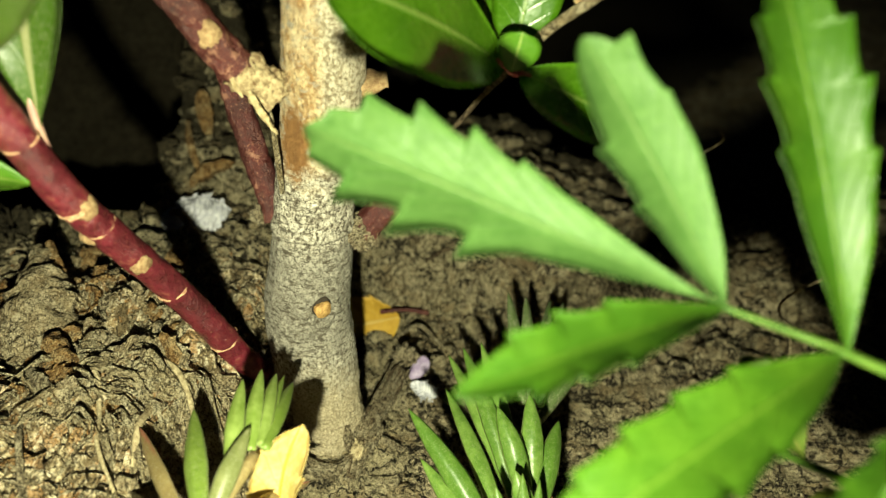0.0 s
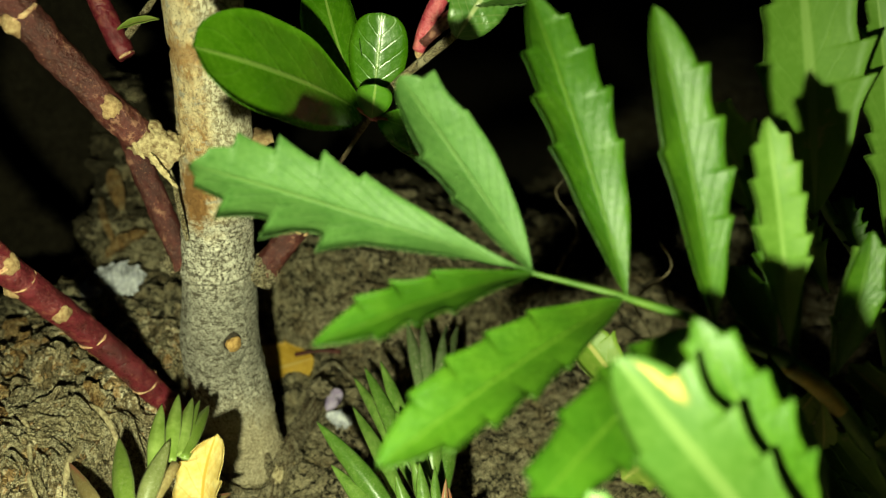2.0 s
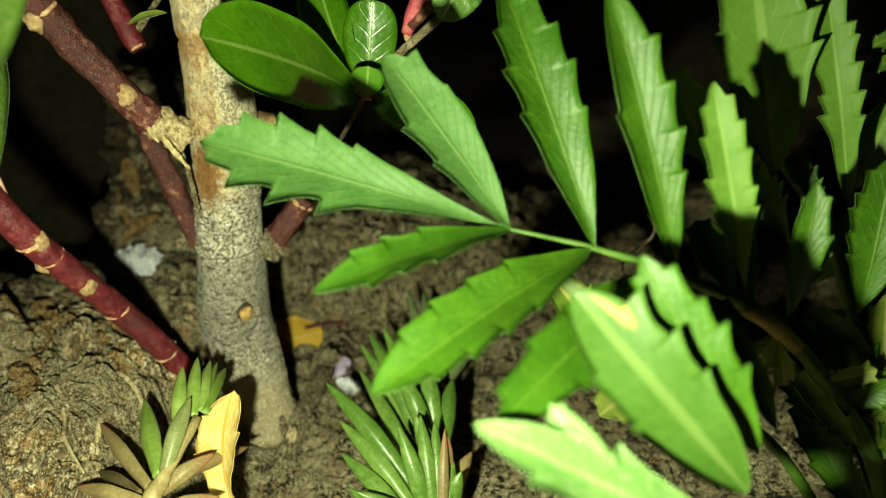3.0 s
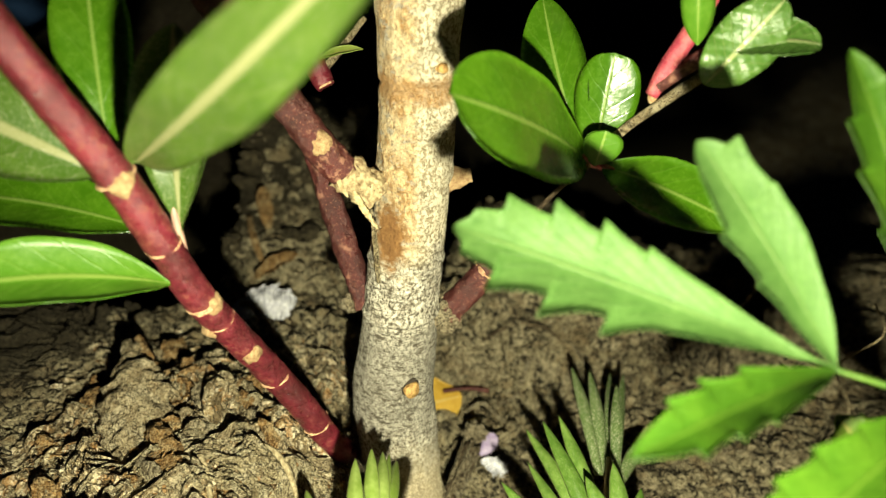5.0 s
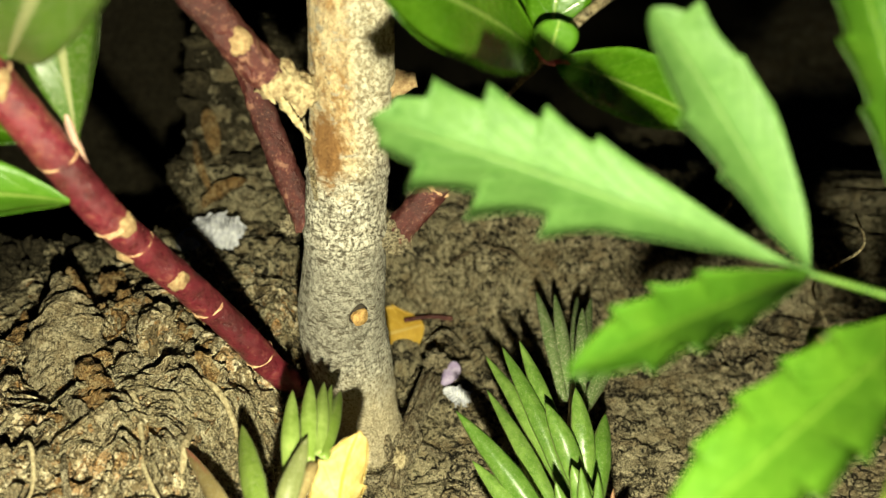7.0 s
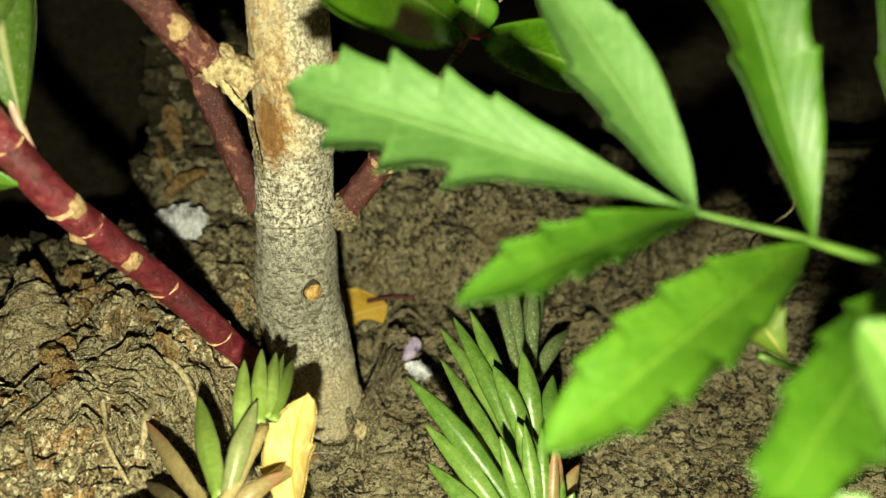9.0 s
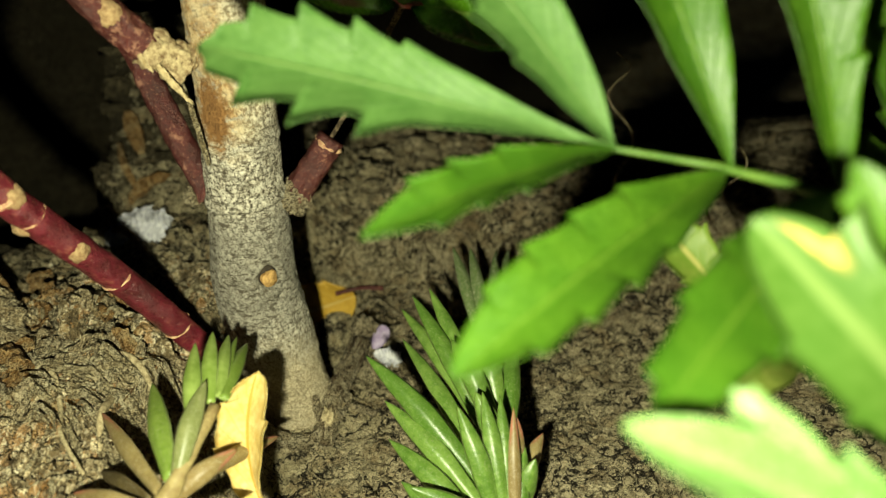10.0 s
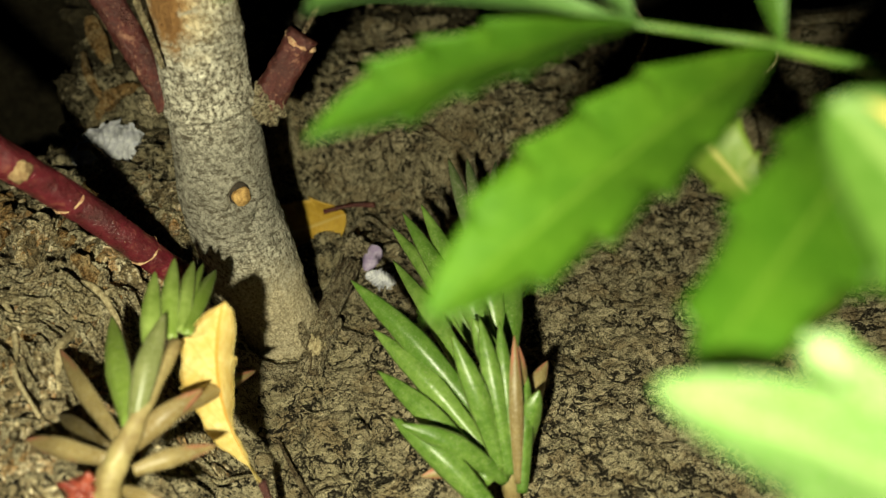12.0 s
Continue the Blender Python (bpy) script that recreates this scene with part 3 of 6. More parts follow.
def lie(x, y):
    """The lie of the land: low soil by the trunk, a bank of litter rising beside it."""
    bank = smooth(-x, 0.026, 0.058) * smooth(y, 0.0, 0.08)
    fade = 1 - 0.85 * smooth(np.hypot(x, y - 0.2), 0.3, 0.9)
    left = smooth(-x, 0.024, 0.058)
    edge = y - 0.012 * fbm(x * 30 + 3, y * 30, 45, 3) - 0.10 * np.maximum(x - 0.02, 0)
    mound = (0.041 * (1 - left) * (0.25 + 0.75 * smooth(edge, 0.236, 0.262)) * smooth(edge, 0.228, 0.25) * (1 - 0.6 * smooth(x, 0.03, 0.09))
             + left * (0.016 * smooth(y, 0.255, 0.290) + 0.045 * smooth(y + 0.012 * fbm(x * 40, y * 40, 49, 3), 0.288, 0.350)))
    # pit and back hollow sink the ground so the far bed turns black
    pit = 0.16 * smooth(-x + 0.02 * fbm(x * 38, y * 38, 53, 4), 0.106, 0.124) * smooth(y + 0.02 * fbm(x * 45, y * 45, 57, 4), 0.256, 0.280)
    hollow = 0.09 * smooth(y + 0.02 * fbm(x * 20, y * 20, 47, 3), 0.355, 0.47)
    skirt = 0.0045 * np.exp(-((np.hypot(x + 0.0268, y - 0.1765) - 0.0150) / 0.0055) ** 2)
    close = smooth(y, 0.42, 0.54) * smooth(-x, 0.09, 0.14)
    berm = 0.052 * smooth(y, 0.44, 0.56) * smooth(x, -0.35, -0.28) * (1 - smooth(x, -0.16, -0.08))
    return (0.035 * bank + mound + skirt + berm - (hollow + pit) * (1 - close) + 0.004 * fbm(x * 16, y * 16, 5, 3)) * fade


def terraces(f, levels, width):
    """Broken layers with steep rims out of a smooth field."""
    out = 0.0
    for q in levels:
        out = out + smooth(f, q, q + width)
    return out


def seams(f, width):
    """1 on the winding lines where a noise field crosses zero: cracks."""
    return 1 - smooth(np.abs(f), 0.0, width)


def relief(x, y):
    near = 1 - smooth(np.hypot(x + 0.02, y - 0.2), 0.25, 0.5)
    left = smooth(-x, 0.02, 0.055)
    wx, wy = 0.010 * fbm(x * 35, y * 35, 81, 3), 0.010 * fbm(x * 35, y * 35, 91, 3)
    rough = smooth(fbm(x * 26, y * 26, 31, 3), -0.10, 0.10)
    soil = 0.0060 * fbm(x * 62, y * 62, 21, 6, 0.66)
    gap = cells((x + wx) * 75, (y + wy) * 75, 9)
    soil = soil - 0.0032 * (1 - smooth(gap, 0.0, 0.07)) * rough
    soil = soil - 0.0030 * seams(fbm((x + wx) * 120, (y + wy) * 120, 71, 4, 0.6), 0.018) * (0.25 + rough)
    soil = soil + 0.0004 * terraces(fbm((x + wx) * 90, (y + wy) * 90, 71, 4, 0.6), (-0.12, -0.03, 0.05, 0.13), 0.012)
    soil = soil + 0.0007 * fbm(x * 420, y * 420, 83, 3, 0.7)
    back = smooth(y, 0.19, 0.25)
    chunk = fbm(x * 85 + 4, y * 85, 17, 5, 0.65)
    soil = soil + back * (0.0085 * chunk + 0.0012 * terraces(chunk, (-0.1, 0.0, 0.1), 0.01) - 0.0060 * seams(fbm((x + wx) * 75, (y + wy) * 75, 19, 4, 0.6), 0.03)
                          - 0.0040 * seams(fbm((x + wx) * 170, (y + wy) * 170, 27, 3, 0.6), 0.022))
    holes = smooth(fbm((x + wx) * 48, (y + wy) * 48, 37, 4, 0.6), 0.10, 0.15)
    soil = soil - 0.009 * holes * np.maximum(left, 0.6 * back)
    return near * (soil * (1 - 0.3 * left) + 0.002 * left * fbm(x * 200, y * 200, 61, 4, 0.65))


def height(x, y):
    x, y = np.asarray(x, dtype=float), np.asarray(y, dtype=float)
    return lie(x, y) + relief(x, y)


GX, GY = np.arange(-0.30, 0.20, 0.0008), np.arange(-0.02, 0.60, 0.0008)
GROUND_GRID = height(*np.meshgrid(GX, GY, indexing="ij"))


def look_up(grid, xs, ys, x, y):
    """Bilinear reading of a height grid."""
    u, v = (x - xs[0]) / (xs[1] - xs[0]), (y - ys[0]) / (ys[1] - ys[0])
    i, j = min(max(int(u), 0), len(xs) - 2), min(max(int(v), 0), len(ys) - 2)
    f, g = u - i, v - j
    return float((grid[i, j] * (1 - f) + grid[i + 1, j] * f) * (1 - g) + (grid[i, j + 1] * (1 - f) + grid[i + 1, j + 1] * f) * g)


def ground_z(x, y):
    return look_up(GROUND_GRID, GX, GY, x, y)


# ---- the ground: one sheet to the horizon ----
def axis_nodes(lo, hi, step, far):
    core = list(np.arange(lo, hi, step))
    up, s = [core[-1]], step
    while up[-1] < far:
        s *= 1.28
        up.append(up[-1] + s)
    dn, s = [core[0]], step
    while dn[-1] > -far:
        s *= 1.28
        dn.append(dn[-1] - s)
    return np.array(dn[:0:-1] + core + up[1:])


def build_ground():
    xs, ys = axis_nodes(-0.16, 0.12, 0.00065, 60.0), axis_nodes(0.09, 0.33, 0.00065, 60.0)
    gx, gy = np.meshgrid(xs, ys, indexing="ij")
    gz = height(gx, gy)
    n, m = len(xs), len(ys)
    face = smooth(gy, 0.222, 0.240) * (1 - smooth(gy, 0.30, 0.36)) * (1 - smooth(np.abs(gx + 0.02), 0.13, 0.17))
    push = 0.010 * fbm(gx * 85, gz * 85 + gy * 30, 201, 5, 0.62) - 0.0050 * seams(fbm(gx * 95 + 7, gz * 120 + gy * 40, 211, 4, 0.6), 0.030)
    gy = gy - face * push
    v = np.stack([gx, gy, gz], -1).reshape(-1, 3)
    i, j = np.meshgrid(np.arange(n - 1), np.arange(m - 1), indexing="ij")
    a = (i * m + j).ravel()
    f = np.stack([a, a + m, a + m + 1, a + 1], 1)
    me = bpy.data.meshes.new("ground")
    me.vertices.add(len(v))
    me.vertices.foreach_set("co", v.astype(np.float32).ravel())
    me.loops.add(f.size)
    me.loops.foreach_set("vertex_index", f.astype(np.int32).ravel())
    me.polygons.add(len(f))
    me.polygons.foreach_set("loop_start", np.arange(0, f.size, 4, dtype=np.int32))
    me.polygons.foreach_set("use_smooth", np.ones(len(f), dtype=bool))
    me.update(calc_edges=True)
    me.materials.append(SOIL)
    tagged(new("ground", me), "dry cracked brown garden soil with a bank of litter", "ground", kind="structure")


build_ground()


def build_wall():
    """Blue painted wall far behind, barely reached by the torch."""
    bm = bmesh.new()
    bmesh.ops.create_cube(bm, size=1, matrix=Matrix.LocRotScale((-2.24, 0.72, 0.75), None, (4.0, 0.12, 1.6)))
    bmesh.ops.create_cube(bm, size=1, matrix=Matrix.LocRotScale((-2.24, 0.654, 0.12), None, (4.0, 0.012, 0.03)))
    bmesh.ops.bevel(bm, geom=bm.edges[:], offset=0.004, segments=2, affect="EDGES")
    me = bpy.data.meshes.new("wall_north")
    bm.to_mesh(me)
    bm.free()
    me.materials.append(BLUE)
    tagged(new("wall_north", me), "dark blue painted wall behind the bed", "wall", kind="structure")


build_wall()

# ---- the woody shrub ----
SHRUB = thing("woody_shrub", (-0.0260, 0.1760, 0.0), "woody shrub with grey trunk, red stems and glossy leaves", "shrub")


def build_trunk():
    axis = [(-0.0262, 0.1765, -0.02), (-0.0264, 0.1765, 0.0), (-0.0276, 0.1762, 0.015), (-0.0293, 0.1760, 0.035), (-0.0303, 0.1760, 0.053), (-0.0286, 0.1760, 0.068),
            (-0.0275, 0.1760, 0.082), (-0.0258, 0.1758, 0.098), (-0.0240, 0.1757, 0.115), (-0.0229, 0.1755, 0.13), (-0.0225, 0.1755, 0.145), (-0.0215, 0.1760, 0.17),
            (-0.0210, 0.1770, 0.215), (-0.0210, 0.1785, 0.30)]
    rings, segs = 620, 160
    c = spline(axis, rings)
    z = c[:, 2]
    rad = np.interp(z, [-0.02, 0.0, 0.006, 0.018, 0.04, 0.058, 0.075, 0.083, 0.1, 0.118, 0.125, 0.14, 0.155, 0.162, 0.17, 0.2, 0.3],
                    [0.0138, 0.0134, 0.0128, 0.0122, 0.0125, 0.0121, 0.0109, 0.0107, 0.0101, 0.0100, 0.0102, 0.0099, 0.0103, 0.0106, 0.0093, 0.0086, 0.0084])
    for z0, amp, wid in ((0.0795, 0.0006, 0.0012), (0.0965, 0.0004, 0.0012), (0.121, 0.0006, 0.0025), (0.044, 0.0003, 0.001), (0.165, 0.0009, 0.003), (0.026, 0.0004, 0.001)):
        rad = rad + amp * np.exp(-((z - z0) / wid) ** 2)
    for z0, amp, wid in ((0.0775, 0.0006, 0.0006), (0.0945, 0.0005, 0.0006), (0.1452, 0.0007, 0.0009), (0.118, 0.0005, 0.0005)):
        rad = rad - amp * np.exp(-((z - z0) / wid) ** 2)
    th = np.linspace(0, 2 * math.pi, segs, endpoint=False)
    zz, tt = np.meshgrid(z, th, indexing="ij")
    lump = 0.0011 * fbm(np.cos(tt) * 1.6 + zz * 45, np.sin(tt) * 1.6 + zz * 20, 3, 3)
    bark = 0.0006 * fbm(np.cos(tt) * 9 + zz * 380, np.sin(tt) * 9 + zz * 120, 13, 4, 0.7)
    bark = bark - 0.0004 * seams(fbm(np.cos(tt) * 4 + 9, np.sin(tt) * 4 + zz * 260, 15, 4, 0.6), 0.02)
    fibre = 0.0009 * fbm(np.cos(tt) * 14, np.sin(tt) * 14 + zz * 30, 23, 4, 0.6)
    up = smooth(zz, 0.145, 0.165)
    r = rad[:, None] + lump + bark * (1 - up * 0.6) + fibre * up * 1.4
    # buttress roots at the foot
    foot = 1 - smooth(zz, -0.002, 0.02)
    r = r + foot * 0.0010 * np.maximum(0, np.cos(3 * tt + 0.6)) + foot * 0.0030 * fbm(np.cos(tt) * 7 + zz * 40, np.sin(tt) * 7 + zz * 60, 33, 4, 0.65)
    # stripped hollow under the branch collar
    strip = np.exp(-(((tt - 4.15 + math.pi) % (2 * math.pi) - math.pi) / 0.55) ** 2) * smooth(zz, 0.094, 0.098) * (1 - smooth(zz, 0.112, 0.118))
    r = r - 0.0010 * strip
    # branch-scar hole on the front
    da = ((tt - 5.226 + math.pi) % (2 * math.pi) - math.pi) * 0.0120
    dz = zz - 0.0585
    hole = np.exp(-((da / 0.0032) ** 2 + (dz / 0.0035) ** 2) ** 3)
    rimd = np.hypot(da, dz + 0.001)
    r = r - 0.0026 * hole + 0.0008 * np.exp(-((rimd - 0.0044) / 0.0012) ** 2)
    lowlip = np.exp(-((da / 0.002) ** 2 + ((dz + 0.0055) / 0.0022) ** 2))
    r = r - 0.0007 * np.exp(-((np.hypot(da, (dz + 0.0065) * 0.8) - 0.0028) / 0.0005) ** 2)
    r = r + 0.0005 * lowlip - 0.0008 * np.exp(-((np.hypot(da, dz + 0.005) - 0.0042) / 0.0005) ** 2)
    # eye-shaped knot high up
    da2 = ((tt - 5.20 + math.pi) % (2 * math.pi) - math.pi) * 0.0105
    dz2 = zz - 0.1505
    da3 = ((tt - 5.70 + math.pi) % (2 * math.pi) - math.pi) * 0.0105
    r = r + 0.0018 * np.exp(-((da3 / 0.0042) ** 2 + ((zz - 0.1400) / 0.0038) ** 2) ** 2)
    r = r + 0.0030 * np.exp(-((da2 / 0.0052) ** 2 + (dz2 / 0.0048) ** 2) ** 2) - 0.0012 * np.exp(-((da2 / 0.0015) ** 2 + (dz2 / 0.0012) ** 2))
    verts = np.stack([c[:, 0:1] + r * np.cos(tt), c[:, 1:2] + r * np.sin(tt), np.repeat(z[:, None], segs, 1)], -1).reshape(-1, 3)
    faces = [(i * segs + j, i * segs + (j + 1) % segs, (i + 1) * segs + (j + 1) % segs, (i + 1) * segs + j)
             for i in range(rings - 1) for j in range(segs)]
    return part("trunk", (verts, faces, None), BARK, SHRUB, "grey bark with a round branch scar and stripped tan wood", pivot=(-0.0260, 0.1760, 0.0))


TRUNK = build_trunk()


def out_of_trunk(centre, angle, far, z):
    """A point beside the trunk's axis, at an angle and a distance from it."""
    return (centre[0] + far * math.cos(angle), centre[1] + far * math.sin(angle), z)


SCAR_AXIS, EYE_AXIS = (-0.0302, 0.1760), (-0.0223, 0.1755)
# near-black plug set in the scar, standing in for the hole's shade
part("hollow", tube([out_of_trunk(SCAR_AXIS, 5.226, 0.0060, 0.0588), out_of_trunk(SCAR_AXIS, 5.226, 0.0110, 0.0588)], [0.0033, 0.0031], 20, 6, 0.22, 4), HOLE_SHADE, TRUNK, "near-black plug standing in for the shade of the branch scar")
part("knot", tube([out_of_trunk(SCAR_AXIS, 5.245, 0.0070, 0.0577), out_of_trunk(SCAR_AXIS, 5.255, 0.0123, 0.0577)], [0.0026, 0.0022], 16, 7, 0.3, 3), KNOT, TRUNK, "orange-brown heart of a pruned branch")
part("knot", tube([out_of_trunk(EYE_AXIS, 5.20, 0.0110, 0.1507), out_of_trunk(EYE_AXIS, 5.20, 0.0144, 0.1508)], [0.0014, 0.0011], 10, 4, 0.2, 5), KNOT, TRUNK)


def buttress():
    """Flaky root ridges spreading from the trunk foot into the soil."""
    for q, (deg, far) in enumerate([(-8, 0.026), (-48, 0.021), (-135, 0.021), (170, 0.022)]):
        d = vec3((math.cos(radians(deg)), math.sin(radians(deg)), 0))
        c = vec3((-0.0268, 0.1763, 0))
        z1 = ground_z(*(c + d * far)[:2])
        pts = [c + d * 0.0112 + vec3((0, 0, 0.014)), c + d * 0.0130 + vec3((0, 0, 0.008)), c + d * 0.0160 + vec3((0.001, 0, max(z1, 0) + 0.0025)), c + d * far + vec3((0, 0, z1 - 0.001))]
        part("buttress_root", tube(pts, [0.0010, 0.0019, 0.0018, 0.0009], 22, 50, 0.6, 50 + q), BARK_FOOT, TRUNK, "flaky root ridge")


def blob(at, r, seed=0, squash=(1, 1, 1), lump=0.35, freq=1.6, sub=3):
    """An irregular lump."""
    bm = bmesh.new()
    bmesh.ops.create_icosphere(bm, subdivisions=sub, radius=1)
    out = []
    for v in bm.verts:
        p = v.co.copy()
        k = 1 + lump * noise.noise(p * freq + Vector((seed * 3.1, seed, 7))) + 0.5 * lump * noise.noise(p * freq * 2.6 + Vector((seed, 2, seed)))
        out.append((at[0] + p.x * r * squash[0] * k, at[1] + p.y * r * squash[1] * k, at[2] + p.z * r * squash[2] * k))
    f = [tuple(v.index for v in q.verts) for q in bm.faces]
    bm.free()
    return np.array(out), f, None


buttress()

# collars where branches leave the trunk
part("collar", blob((-0.0354, 0.1674, 0.1200), 0.0043, 2, (1.15, 0.95, 1.0), 0.3, 2.2, 4), COLLAR, TRUNK, "flaky pale cork round a branch foot")
part("collar", tube([(-0.0335, 0.1687, 0.1174), (-0.0380, 0.1668, 0.1218), (-0.0408, 0.1656, 0.1248)], [0.0048, 0.0048, 0.0043], 40, 44, 0.40, 5), COLLAR, TRUNK)
part("cork_flake", blade((-0.0385, 0.1616, 0.1209), (-0.0322, 0.1618, 0.1099), 0.0008, (-0.2, -0.95, 0.2), (0.5, 0.8), fold=-0.3, sag=0.06, wave=0.04, crimp=0.008, seed=81, nu=24, nv=7, thick=0.0005), CORK, TRUNK, "loose cream cork flake")
part("cork_flake", blade((-0.0422, 0.1626, 0.1244), (-0.0396, 0.1616, 0.1188), 0.0008, (-0.2, -0.95, 0.2), (0.6, 0.8), fold=-0.3, sag=0.06, wave=0.04, seed=82, nu=20, nv=7, thick=0.0005), CORK, TRUNK, "loose cream cork flake")
part("collar", blob((-0.0142, 0.1758, 0.0772), 0.0046, 8, (0.9, 0.9, 1.1), 0.5, 2.6, 4), BARK_FOOT, TRUNK, "knobbly flaky branch foot")
part("collar", blob((-0.0425, 0.1785, 0.0795), 0.0024, 9, (1.1, 0.9, 1.2), 0.5, 3.0, 4), WEATHERED, TRUNK)
part("twig_stub", tube([(-0.0172, 0.1772, 0.1159), (-0.0110, 0.1797, 0.1181), (-0.0081, 0.1802, 0.1186)], [0.0030, 0.0029, 0.0021], 14, 12, 0.4, 4), SCAR, TRUNK, "short broken pale stub")
part("bark_strip", tube([(-0.0341, 0.1639, 0.1147), (-0.0334, 0.1644, 0.1047), (-0.0328, 0.1650, 0.0932)], [0.0004, 0.0008, 0.0006], 8, 16, 0.3, 6), ROOT, TRUNK, "peeling pale strip")


def red_branch(name, pts, radii, mat, parent, nodes=(), label="", seed=0, rings=60):
    ob = part(name, tube(pts, radii, 30, rings, 0.2 if mat is RED_OLD else 0.07, seed), mat, parent, label)
    c = spline(pts, 400)
    rr = np.interp(np.linspace(0, 1, 400), np.linspace(0, 1, len(radii)), radii)
    for u, scar, wide in nodes:
        i = int(u * 398) + 1
        d = unit(c[min(i + 1, 399)] - c[i - 1])
        h = rr[i]
        if wide:
            slant = unit(vec3((0.3, -0.5, 0.8))) * h * 0.12
            part("node_ring", tube([c[i] - d * h * wide - slant * 0.2, c[i], c[i] + d * h * wide + slant * 0.2], [h * 0.97, h * (1.03 + 0.4 * wide), h * 0.97], 36, 9, 0.16, seed + i), NODE, ob, "pale corky ring")
        if scar is not None:
            q = unit(vec3(scar) - d * vec3(scar).dot(d))
            part("leaf_scar", blob(c[i] + q * h * 0.60 - d * h * 0.15, h * 0.66, seed + i, (1, 1, 1.2), 0.3, 1.8, 3), SCAR, ob, "raised pale leaf scar")
    return ob


STEM = red_branch("red_stem", [(-0.0444, 0.1735, 0.0276), (-0.0497, 0.1692, 0.0377), (-0.0553, 0.1644, 0.0519), (-0.0618, 0.1590, 0.0671), (-0.0675, 0.1500, 0.0837), (-0.0733, 0.1405, 0.1015),
                              (-0.0770, 0.1335, 0.1180), (-0.0815, 0.1265, 0.1360), (-0.0900, 0.1170, 0.160), (-0.105, 0.105, 0.20), (-0.12, 0.095, 0.245)],
                  [0.0037, 0.0039, 0.0040, 0.0040, 0.0040, 0.0040, 0.0039, 0.0039, 0.0037, 0.0035, 0.0033], RED, SHRUB,
                  [(0.155, None, 0.10), (0.30, None, 0.07), (0.385, (0.55, -0.8, 0), 0.0), (0.45, (-0.75, -0.5, -0.2), 0.10), (0.492, (0.75, -0.5, 0.3), 0.14), (0.60, None, 0.08), (0.70, (0.5, -0.8, 0.2), 0.12)],
                  "dark red stem with pale rings", 1, 150)
part("scratch", blob((-0.0547, 0.1608, 0.0533), 0.0013, 3, (0.8, 0.5, 1.4), 0.3, 1.6, 2), SCAR, STEM, "pale scratch in the red bark")
red_branch("red_branch", [(-0.0351, 0.1680, 0.1190), (-0.0438, 0.1645, 0.1279), (-0.0540, 0.1595, 0.1451), (-0.0614, 0.1555, 0.1592), (-0.0736, 0.1500, 0.1813), (-0.083, 0.136, 0.210)],
                    [0.0040, 0.0042, 0.0043, 0.0044, 0.0040, 0.0036], RED_OLD, SHRUB, [(0.27, (0.45, -0.85, 0.1), 0.0), (0.58, (-0.6, -0.6, 0), 0.12)], "thick weathered red branch", 2, 80)
red_branch("red_branch", [(-0.0516, 0.1870, 0.1219), (-0.0482, 0.1850, 0.1109), (-0.0433, 0.1815, 0.0947), (-0.0376, 0.1780, 0.0790)], [0.0029, 0.0033, 0.0036, 0.0037], RED_OLD, SHRUB,
           [(0.3, None, 0.1)], "old red branch running down behind the trunk", 3)
red_branch("red_branch", [(-0.0142, 0.1765, 0.0775), (-0.0078, 0.1765, 0.0855), (-0.0020, 0.1770, 0.0925)], [0.0040, 0.0040, 0.0036], RED_OLD, SHRUB, [(0.9, None, 0.15)], "cut red branch stub", 4, 24)
red_branch("red_branch", [(-0.0480, 0.1895, 0.1405), (-0.0500, 0.191, 0.1442), (-0.0598, 0.200, 0.1668), (-0.072, 0.21, 0.20)], [0.0024, 0.0031, 0.003, 0.0028], RED, SHRUB, [(0.05, None, 0.12)], "slim red branch", 5)
part("dry_twig", tube([(-0.0497, 0.191, 0.1437), (-0.0440, 0.193, 0.1500), (-0.0375, 0.196, 0.158)], [0.0012, 0.0010, 0.0008], 8, 14, 0.2, 3), ROOT, SHRUB, "thin pale twig")
part("leaf", blade((-0.0376, 0.190, 0.1506), (-0.0497, 0.190, 0.1478), 0.0016, (0.1, -0.5, 0.8), (0.8, 0.8), fold=0.4, seed=9), MARI_YELLOW, SHRUB, "small yellowish leaf seen edge-on")

# sprig of oval leaves beside the trunk
SPRIG = part("sprig_stem", tube([(-0.0020, 0.1770, 0.0930), (0.006, 0.179, 0.103), (0.0150, 0.172, 0.118), (0.0206, 0.160, 0.1290), (0.0212, 0.1590, 0.1320)], [0.0006, 0.0006, 0.0007, 0.0009, 0.0009], 10, 30, 0.2, 7), TWIG, SHRUB, "short dark sprig")
part("leaf", blade((0.0190, 0.1575, 0.1302), (-0.0145, 0.1225, 0.1540), 0.0131, (0.25, -0.72, 0.62), (0.75, 0.48), fold=0.10, sag=0.05, seed=1, nv=13), SHRUB_LEAF, SPRIG, "broad oval glossy green leaf")
part("leaf", blade((0.0212, 0.1600, 0.1312), (0.0246, 0.1645, 0.1545), 0.0076, (0.0, -0.95, 0.3), (0.6, 0.38), fold=0.2, sag=-0.04, seed=2, nv=11), SHRUB_LEAF, SPRIG, "small upright oval leaf")
part("leaf", blade((0.0208, 0.1570, 0.1292), (0.0222, 0.1545, 0.1385), 0.0046, (0.0, -0.95, 0.3), (0.7, 0.3), fold=0.25, sag=0.02, seed=3), SHRUB_YOUNG, SPRIG, "tiny pale folded leaf")
